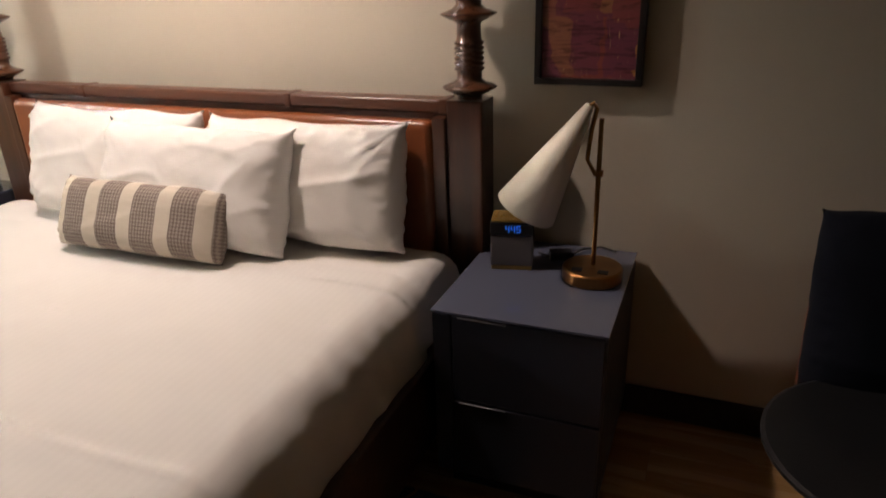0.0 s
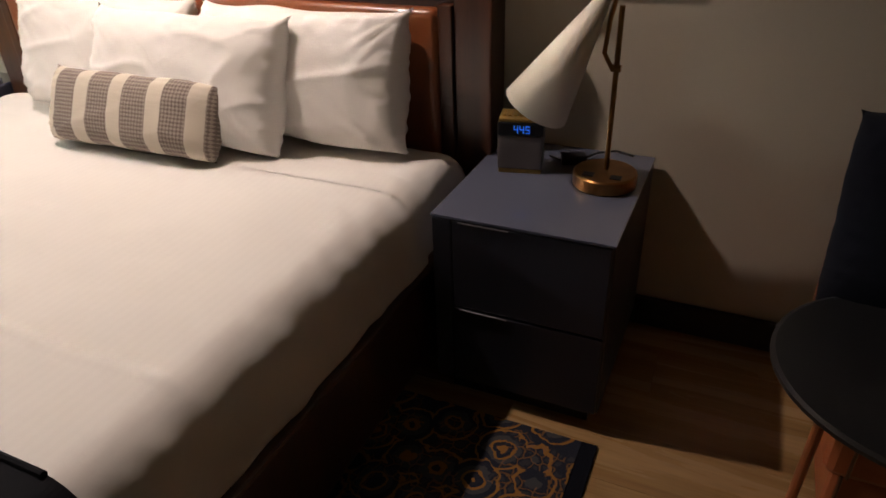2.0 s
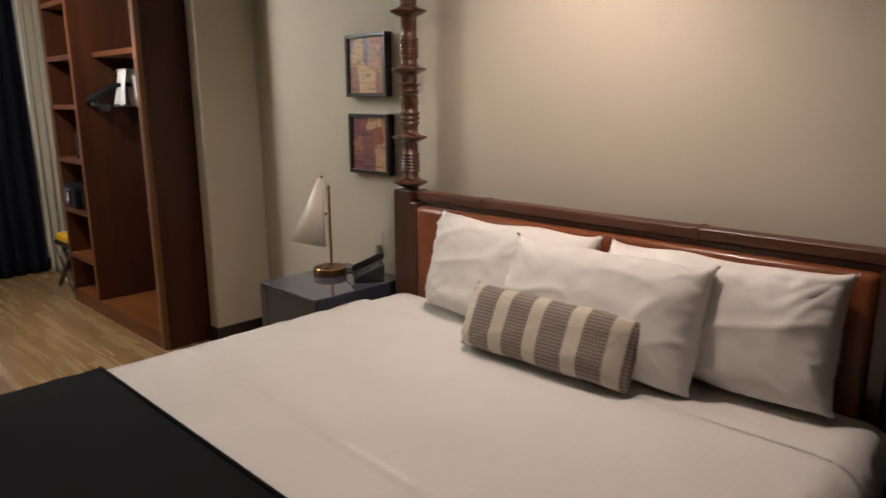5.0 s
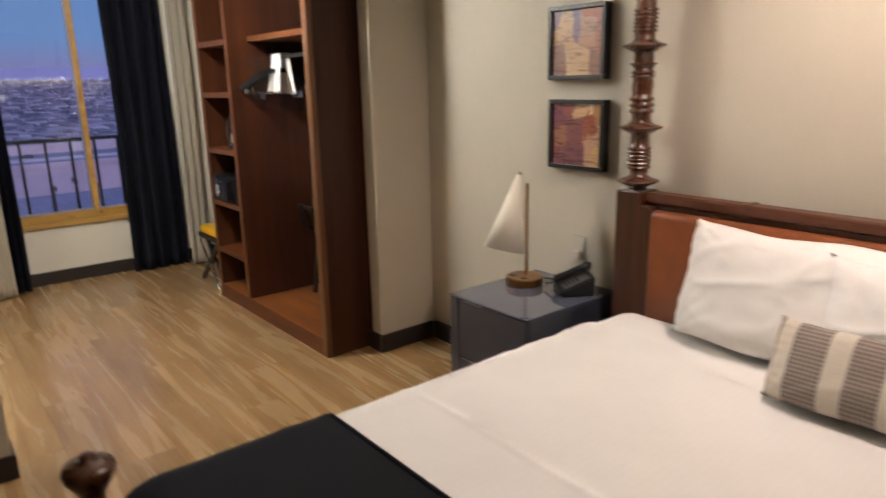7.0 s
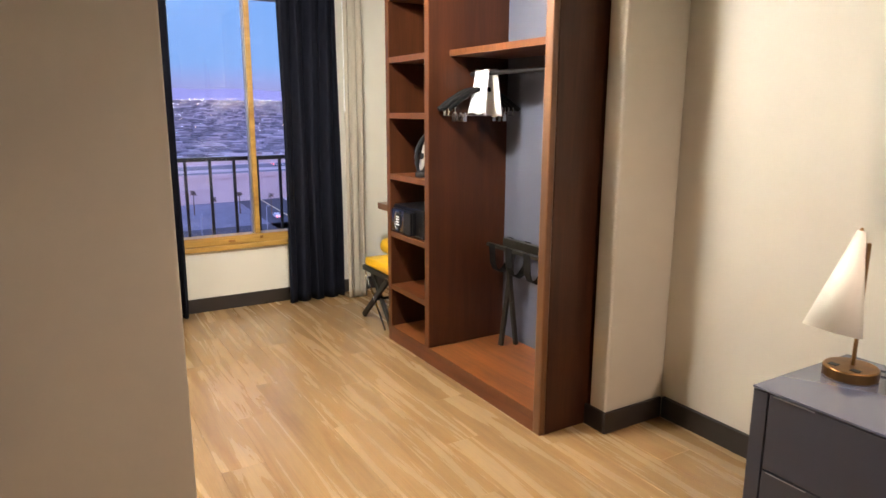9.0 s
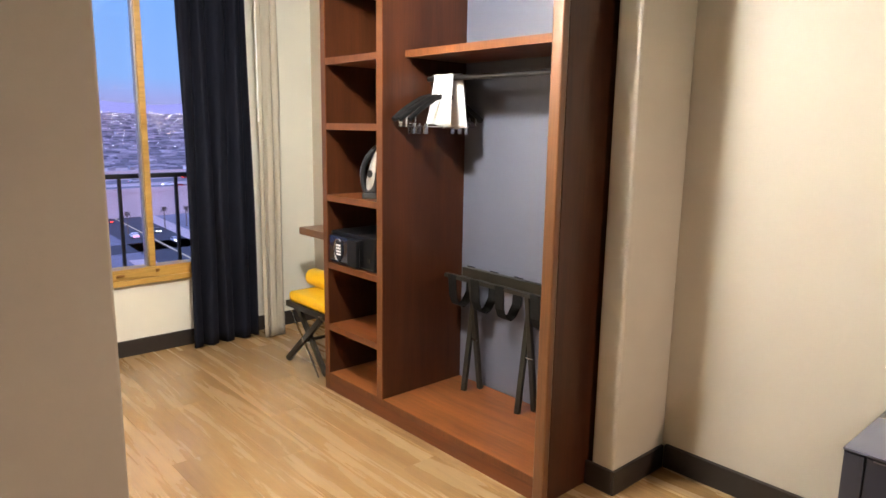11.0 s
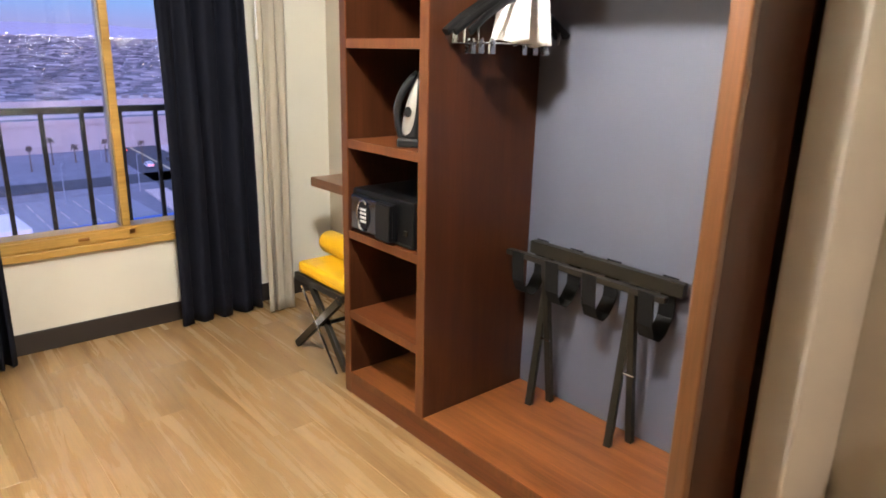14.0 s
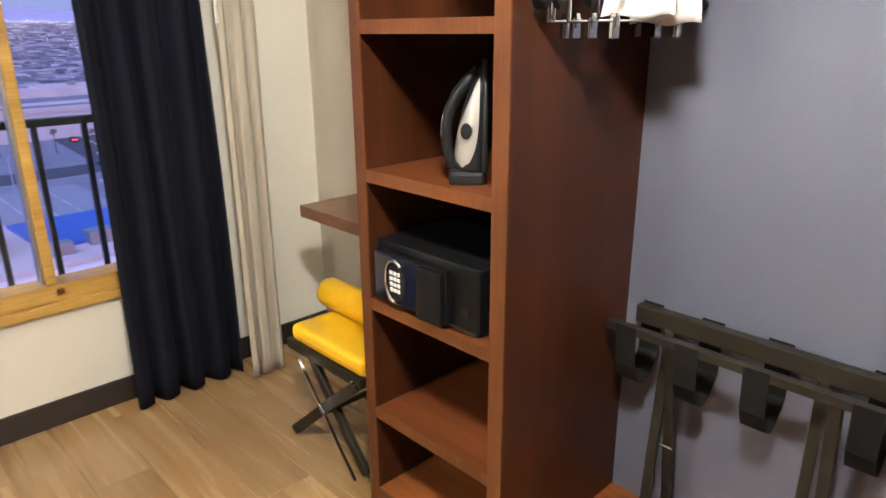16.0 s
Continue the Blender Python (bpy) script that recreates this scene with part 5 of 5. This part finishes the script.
for k in range(18):
    for r in range(3):
        x0 = -102 + 6.2 * r
        tagged(finish(box(x0, x0 + 4.5, -24 + 2.7 * k, -23.85 + 2.7 * k, GZ + 0.04, GZ + 0.055), "road_marking", CONCRETE), "white parking bay line", "marking", kind="structure")
# elevated motorway
HW = (-150, -260), (-196, 420)
strip(*HW, 38, GZ, GZ + 5.2, "motorway_deck", CONCRETE, "pale raised concrete motorway across the city")
strip((HW[0][0] + 19, HW[0][1]), (HW[1][0] + 19, HW[1][1]), 0.5, GZ + 5.2, GZ + 6.2, "motorway_barrier", CONCRETE, "pale concrete barrier of the motorway")
strip((HW[0][0] - 19, HW[0][1]), (HW[1][0] - 19, HW[1][1]), 0.5, GZ + 5.2, GZ + 7.2, "motorway_barrier", CONCRETE, "pale concrete barrier of the motorway")
LANES = plain("worn_motorway_asphalt", (0.17, 0.155, 0.16), 0.9, 0.15, 0.2, 0)
for off in (-9.5, 9.5):
    strip((HW[0][0] + off, HW[0][1]), (HW[1][0] + off, HW[1][1]), 11, GZ + 5.2, GZ + 5.24, "road", LANES, "grey asphalt lanes on the raised motorway")
# cars
CAR_PAINT = [plain("car_paint_" + n, c, 0.3, 0.05, 1, 0, coat=0.5) for n, c in (("white", (0.7, 0.7, 0.7)), ("dark", (0.03, 0.03, 0.035)), ("red", (0.35, 0.02, 0.02)), ("silver", (0.35, 0.36, 0.38)))]
CAR_GLASS = plain("dark_car_glass", (0.02, 0.02, 0.025), 0.1, 0.1, 1, 0)
TYRE = plain("tyre_rubber", (0.015, 0.015, 0.015), 0.8, 0.1, 1, 0)
TAIL = glow("red_tail_light", (1.0, 0.05, 0.03), 6)
HEADL = glow("white_headlight", (1.0, 0.92, 0.8), 9)


def car(x, y, z, rz, paint, label):
    e = empty("car", (x, y, z), rz, label=label, category="car", group="cars in the city")
    bm = bmesh.new()
    outline = [(-2.2, 0.3), (-2.25, 0.75), (-1.9, 0.92), (-1.2, 0.98), (-0.6, 1.42), (0.8, 1.45), (1.5, 1.0), (2.15, 0.86), (2.25, 0.6), (2.2, 0.3)]
    for s in (-0.88, 0.88):
        [bm.verts.new((p, s, q)) for p, q in outline]
    vs = list(bm.verts)
    n = len(outline)
    bm.faces.new(vs[:n])
    bm.faces.new(vs[n:][::-1])
    for k in range(n):
        bm.faces.new((vs[k], vs[(k + 1) % n], vs[n + (k + 1) % n], vs[n + k]))
    part("body", bm, paint, e)
    part("glasshouse", box(-0.95, 1.1, -0.89, 0.89, 1.03, 1.33, 0.05), CAR_GLASS, e)
    for px in (-1.35, 1.35):
        for s in (-0.8, 0.8):
            part("wheel", moved(lathe([(0.0, -0.1), (0.33, -0.1), (0.33, 0.1), (0.0, 0.1)], 14, cap=False), pose(px, s, 0.33, 90)), TYRE, e)
    for s in (-0.6, 0.6):
        part("tail_light", box(-2.27, -2.2, s - 0.18, s + 0.18, 0.62, 0.76), TAIL, e)
        part("headlight", box(2.2, 2.27, s - 0.18, s + 0.18, 0.58, 0.72), HEADL, e)
    return e


ROAD_DIR = math.degrees(math.atan2(20.5, -275))
for s, off, p, lab in ((0.29, -2.4, 1, "dark saloon car driving on the street"), (0.21, -2.4, 0, "white car driving on the street"), (0.225, 2.4, 1, "dark saloon car driving on the street"), (0.18, 2.4, 3, "silver car driving on the street"), (0.40, 2.4, 0, "white car driving on the street"), (0.52, -2.4, 2, "red car driving on the street")):
    car(RD0[0] + (RD1[0] - RD0[0]) * s, RD0[1] + (RD1[1] - RD0[1]) * s + off, GZ + 0.05, ROAD_DIR + (180 if off > 0 else 0), CAR_PAINT[p], lab)
for k in range(26):
    a = 0.2 + 0.6 * random.random()
    off = random.choice((-12, -7, 7, 12))
    x, y = HW[0][0] + (HW[1][0] - HW[0][0]) * a + off, HW[0][1] + (HW[1][1] - HW[0][1]) * a
    p = random.choice((0, 1, 2, 3))
    car(x, y, GZ + 5.2, math.degrees(math.atan2(680, -46)) + (180 if off > 0 else 0), CAR_PAINT[p], ("white", "dark", "red", "silver")[p] + " car driving on the elevated motorway")

# palms
FROND = plain("dusty_palm_frond", (0.12, 0.085, 0.06), 0.8, 0.3, 2, 0)
TRUNK = plain("palm_trunk", (0.12, 0.085, 0.06), 0.9, 0.2, 3, 0)


def palm(x, y, h):
    e = empty("palm_tree", (x, y, GZ), 360 * random.random(), label="tall fan palm with a ragged crown", category="tree", group="palm trees by the street")
    part("trunk", lathe([(0.24, 0), (0.17, h * 0.4), (0.14, h)], 10), TRUNK, e)
    bm = bmesh.new()
    for k in range(46):
        a, up = 2 * math.pi * random.random(), random.uniform(-0.9, 0.8)
        L = random.uniform(0.8, 1.35)
        d = Vector((math.cos(a), math.sin(a), 0))
        base = Vector((0, 0, h))
        mid = base + d * L * 0.6 + Vector((0, 0, up * L * 0.6))
        tip = base + d * L + Vector((0, 0, up * L - 0.5))
        s = d.cross(Vector((0, 0, 1))) * 0.2
        q = [bm.verts.new(p) for p in (base, mid + s, tip, mid - s)]
        bm.faces.new(q)
    part("crown", bm, FROND, e)


for k in range(18):
    palm(-132 + random.uniform(-4, 4), 18 + 5.0 * k + random.uniform(-1.5, 1.5), random.uniform(5.0, 8.0))
# street lamps
POLE = plain("grey_lamp_pole", (0.30, 0.30, 0.32), 0.5, 0.1, 1, 0)
for x, y in ((-104, 28.5), (-134, 31), (-98, 6), (-92, -12), (-100, 18)):
    e = empty("street_lamp", (x, y, GZ), label="slim grey street lamp pole with a short arm", category="street lamp", group="street lamps below")
    part("pole", lathe([(0.10, 0), (0.07, 9.0)], 10), POLE, e)
    part("arm", tube([(0, 0, 8.9), (0.8, 0, 9.3), (1.8, 0, 9.4)], 0.05, 8), POLE, e)
    part("head", box(1.5, 2.2, -0.18, 0.18, 9.28, 9.40, 0.03), POLE, e)

# houses: low blocks with hipped roofs, out to the horizon
HOUSE_WALL = [plain("house_wall_" + str(k), c, 0.9, 0.1, 0.3, 0) for k, c in enumerate(((0.48, 0.40, 0.34), (0.38, 0.34, 0.34), (0.56, 0.50, 0.45)))]
ROOF = plain("dusty_roof", (0.30, 0.25, 0.25), 0.9, 0.3, 0.2, 0)
LIT = glow("lit_window", (1.0, 0.78, 0.45), 4)


def house(x, y, w, d, h, rz, k, lit):
    e = empty("house", (x, y, rise(math.hypot(x + 6, y)) - 0.3), rz, label="low stucco house with a brown hipped roof", category="house", group="houses of the city")
    part("wall", box(-w / 2, w / 2, -d / 2, d / 2, 0, h), HOUSE_WALL[k], e)
    bm = bmesh.new()
    vs = [bm.verts.new(p) for p in ((-w / 2 - 0.4, -d / 2 - 0.4, h), (w / 2 + 0.4, -d / 2 - 0.4, h), (w / 2 + 0.4, d / 2 + 0.4, h), (-w / 2 - 0.4, d / 2 + 0.4, h), (-w / 4, 0, h + 1.2), (w / 4, 0, h + 1.2))]
    for q in ((0, 1, 5, 4), (1, 2, 5), (2, 3, 4, 5), (3, 0, 4), (3, 2, 1, 0)):
        bm.faces.new([vs[i] for i in q])
    part("roof", bm, ROOF, e)
    for q in range(3):
        part("window", box(w / 2 - 0.05, w / 2 + 0.06, -d / 2 + d * (q + 0.6) / 3.4, -d / 2 + d * (q + 0.6) / 3.4 + 1.0, 0.9, 1.8), LIT if lit and q == 1 else CAR_GLASS, e)


random.seed(5)
for k in range(210):
    ang = random.uniform(-0.05, 0.55)
    far = random.uniform(228, 440)
    house(-6 - far * math.cos(ang), far * math.sin(ang), random.uniform(6, 10), random.uniform(5, 9), random.uniform(2.3, 3.2), random.uniform(-20, 20), random.randrange(3), random.random() < 0.4)
BLUE_ROOF = plain("blue_metal_roof", (0.03, 0.09, 0.34), 0.5, 0.1, 0.4, 0)
WHITE_RENDER = plain("white_render", (0.66, 0.62, 0.60), 0.9, 0.06, 0.5, 0)
for x, y, w, d, h, rz, roofs in ((-61, 15, 13, 34, 4.2, 3, True), (-215, 96, 18, 26, 6, 4, False), (-225, 60, 14, 16, 5, 4, False), (-138, 96, 10, 20, 3.6, 4, False)):
    e = empty("flat_building", (x, y, GZ), rz, label="low flat-roofed white commercial building", category="building", group="flat buildings near the street")
    part("wall", box(-w / 2, w / 2, -d / 2, d / 2, 0, h), WHITE_RENDER, e)
    part("roof", box(-w / 2 - 0.2, w / 2 + 0.2, -d / 2 - 0.2, d / 2 + 0.2, h, h + 0.4), CONCRETE, e)
    for q in range(7):
        y0 = -d / 2 + d * (q + 0.4) / 7
        part("window", box(w / 2 - 0.05, w / 2 + 0.06, y0, y0 + 1.2, 1.6, 2.6), CAR_GLASS, e)
    if roofs:
        part("roof_panel", box(-w / 2 + 0.6, w / 2 - 3.4, -4, 7, h + 0.4, h + 0.7, 0.05), BLUE_ROOF, e, "blue metal roof panel")
        part("roof_panel", box(-w / 2 + 0.6, w / 2 - 3.4, 10, d / 2 - 0.6, h + 0.4, h + 0.7, 0.05), BLUE_ROOF, e, "blue metal roof panel")
        part("roof_house", box(-2.5, 3.5, -14, -7.5, h + 0.4, h + 3.2, 0.05), WHITE_RENDER, e, "white rooftop plant room")
        part("roof_unit", box(4.0, 5.2, -4, -2.5, h + 0.4, h + 1.3, 0.05), ALU, e)
    for q in range(2):
        part("roof_unit", box(2.6, 4.2, -1 + 6 * q, 0.8 + 6 * q, h + 0.4, h + 1.4, 0.05), ALU, e)
# farther roofs, treetops and lights as stuff
verts, faces = [], []
rng = random.Random(9)


def add_block(x, y, w, d, h, verts=verts, faces=faces, z=GZ):
    n = len(verts)
    verts.extend([(x + sx * w / 2, y + sy * d / 2, z + q) for q in (0, h) for sx, sy in ((-1, -1), (1, -1), (1, 1), (-1, 1))])
    faces.extend([(n + a, n + c, n + e, n + f) for a, c, e, f in ((4, 5, 6, 7), (0, 1, 5, 4), (1, 2, 6, 5), (2, 3, 7, 6), (3, 0, 4, 7))])


def stuff(name, verts, faces, material, label, category):
    me = bpy.data.meshes.new(name)
    me.from_pydata(verts, [], faces)
    me.materials.append(material)
    return tagged(new(name, me), label, category, kind="stuff")


for k in range(14000):
    ang = rng.uniform(-0.12, 0.65)
    far = 240 + 1850 * rng.random() ** 1.5
    s = 0.6 + far / 1900
    add_block(-6 - far * math.cos(ang), far * math.sin(ang), rng.uniform(4, 8) * s, rng.uniform(4, 9) * s, rng.uniform(2.3, 3.6) * s, z=rise(far))
m, t, b = nodes_of("mixed_city_roofs")
geo = t.nodes.new("ShaderNodeNewGeometry")
t.links.new(ramp(t, geo.outputs["Random Per Island"], [(0.0, (0.09, 0.08, 0.09)), (0.45, (0.19, 0.17, 0.175)), (0.8, (0.33, 0.28, 0.28)), (1.0, (0.48, 0.42, 0.41))]), b.inputs["Base Color"])
b.inputs["Roughness"].default_value = 0.9
stuff("far_roofs", verts, faces, m, "thousands of far low roofs of the city", "city")
verts2, faces2 = [], []
for k in range(5200):
    ang = rng.uniform(-0.12, 0.65)
    far = 228 + 1700 * rng.random() ** 1.5
    x, y, r = -6 - far * math.cos(ang), far * math.sin(ang), rng.uniform(0.9, 2.0) * (0.55 + far / 2600)
    n = len(verts2)
    for hz, wide in ((0.35, 0.75), (1.0, 1.1), (1.6, 0.8)):
        verts2.extend([(x + r * wide * rng.uniform(0.75, 1.2) * math.cos(q), y + r * wide * rng.uniform(0.75, 1.2) * math.sin(q), rise(far) + r * (hz + rng.uniform(-0.2, 0.2))) for q in (0, 1.05, 2.1, 3.14, 4.19, 5.24)])
    verts2.extend([(x, y, rise(far)), (x, y, rise(far) + r * rng.uniform(1.75, 2.0))])
    for q in range(6):
        a = (q + 1) % 6
        faces2.extend([(n + a, n + q, n + 18), (n + q, n + a, n + 6 + a, n + 6 + q), (n + 6 + q, n + 6 + a, n + 12 + a, n + 12 + q), (n + 12 + q, n + 12 + a, n + 19)])
stuff("far_trees", verts2, faces2, plain("dusk_treetops", (0.070, 0.064, 0.066), 0.9, 0.3, 0.1, 0), "dark treetops between the far houses", "trees")
for name, colour, count, strength in (("white_street_lights", (1.0, 0.93, 0.85), 1300, 9), ("amber_street_lights", (1.0, 0.66, 0.36), 700, 9), ("green_blue_signs", (0.3, 0.8, 1.0), 60, 6)):
    vs, fs = [], []
    for k in range(count):
        ang = rng.uniform(-0.12, 0.65)
        far = 300 + 1800 * rng.random() ** (1.0 if k % 2 else 1.6)
        s = far / 4300
        add_block(-6 - far * math.cos(ang), far * math.sin(ang), s, s, s, vs, fs, rise(far) + rng.uniform(6, 11))
    stuff(name, vs, fs, glow(name, colour, strength), "scattered glowing street lights of the city", "lights")

# the city was laid out at a smaller scale: spread it to its true distances
EYE, SPREAD = Vector((-3.0, 0.0, 1.4)), 1.7
grow = Matrix.Translation(EYE) @ Matrix.Scale(SPREAD, 4) @ Matrix.Translation(-EYE)
for ob in [q for q in bpy.data.objects if q not in INDOORS and q.parent is None]:
    kind_of = ob.name.split(".")[0]
    if kind_of.startswith("backdrop"):
        continue
    if kind_of in ("car", "palm_tree", "street_lamp", "house"):
        ob.location = grow @ ob.location
    else:
        ob.matrix_world = grow @ ob.matrix_basis

# ---- floor planks ----
floor = bpy.data.objects["floor"]
PW, PL = 0.178, 1.22
rngp = random.Random(3)
plank_meshes = {}


def plank(x0, x1, y0, y1):
    key = (round(x1 - x0, 2), round(y1 - y0, 3))
    if key not in plank_meshes:
        w, d, c = x1 - x0 - 0.0005, y1 - y0 - 0.0005, 0.0006
        vs = [(0, 0, -0.004), (w, 0, -0.004), (w, d, -0.004), (0, d, -0.004), (0, 0, -c), (w, 0, -c), (w, d, -c), (0, d, -c), (c, c, 0), (w - c, c, 0), (w - c, d - c, 0), (c, d - c, 0)]
        fs = [(0, 1, 5, 4), (1, 2, 6, 5), (2, 3, 7, 6), (3, 0, 4, 7), (4, 5, 9, 8), (5, 6, 10, 9), (6, 7, 11, 10), (7, 4, 8, 11), (8, 9, 10, 11)]
        me = bpy.data.meshes.new("plank")
        me.from_pydata(vs, [], fs)
        me.materials.append(PLANK)
        plank_meshes[key] = me
    ob = new("plank", plank_meshes[key])
    ob.location = (x0, y0, 0)
    ob.parent = floor


y = S
row = 0
while y < N - 0.01:
    y1 = min(y + PW, N)
    x = W - PL * ((row * 0.37 + 0.13 * rngp.random()) % 1.0)
    while x < E:
        a, c = max(x, W), min(x + PL, E)
        if c - a > 0.02:
            plank(a, c, y, y1)
        x += PL
    y = y1
    row += 1
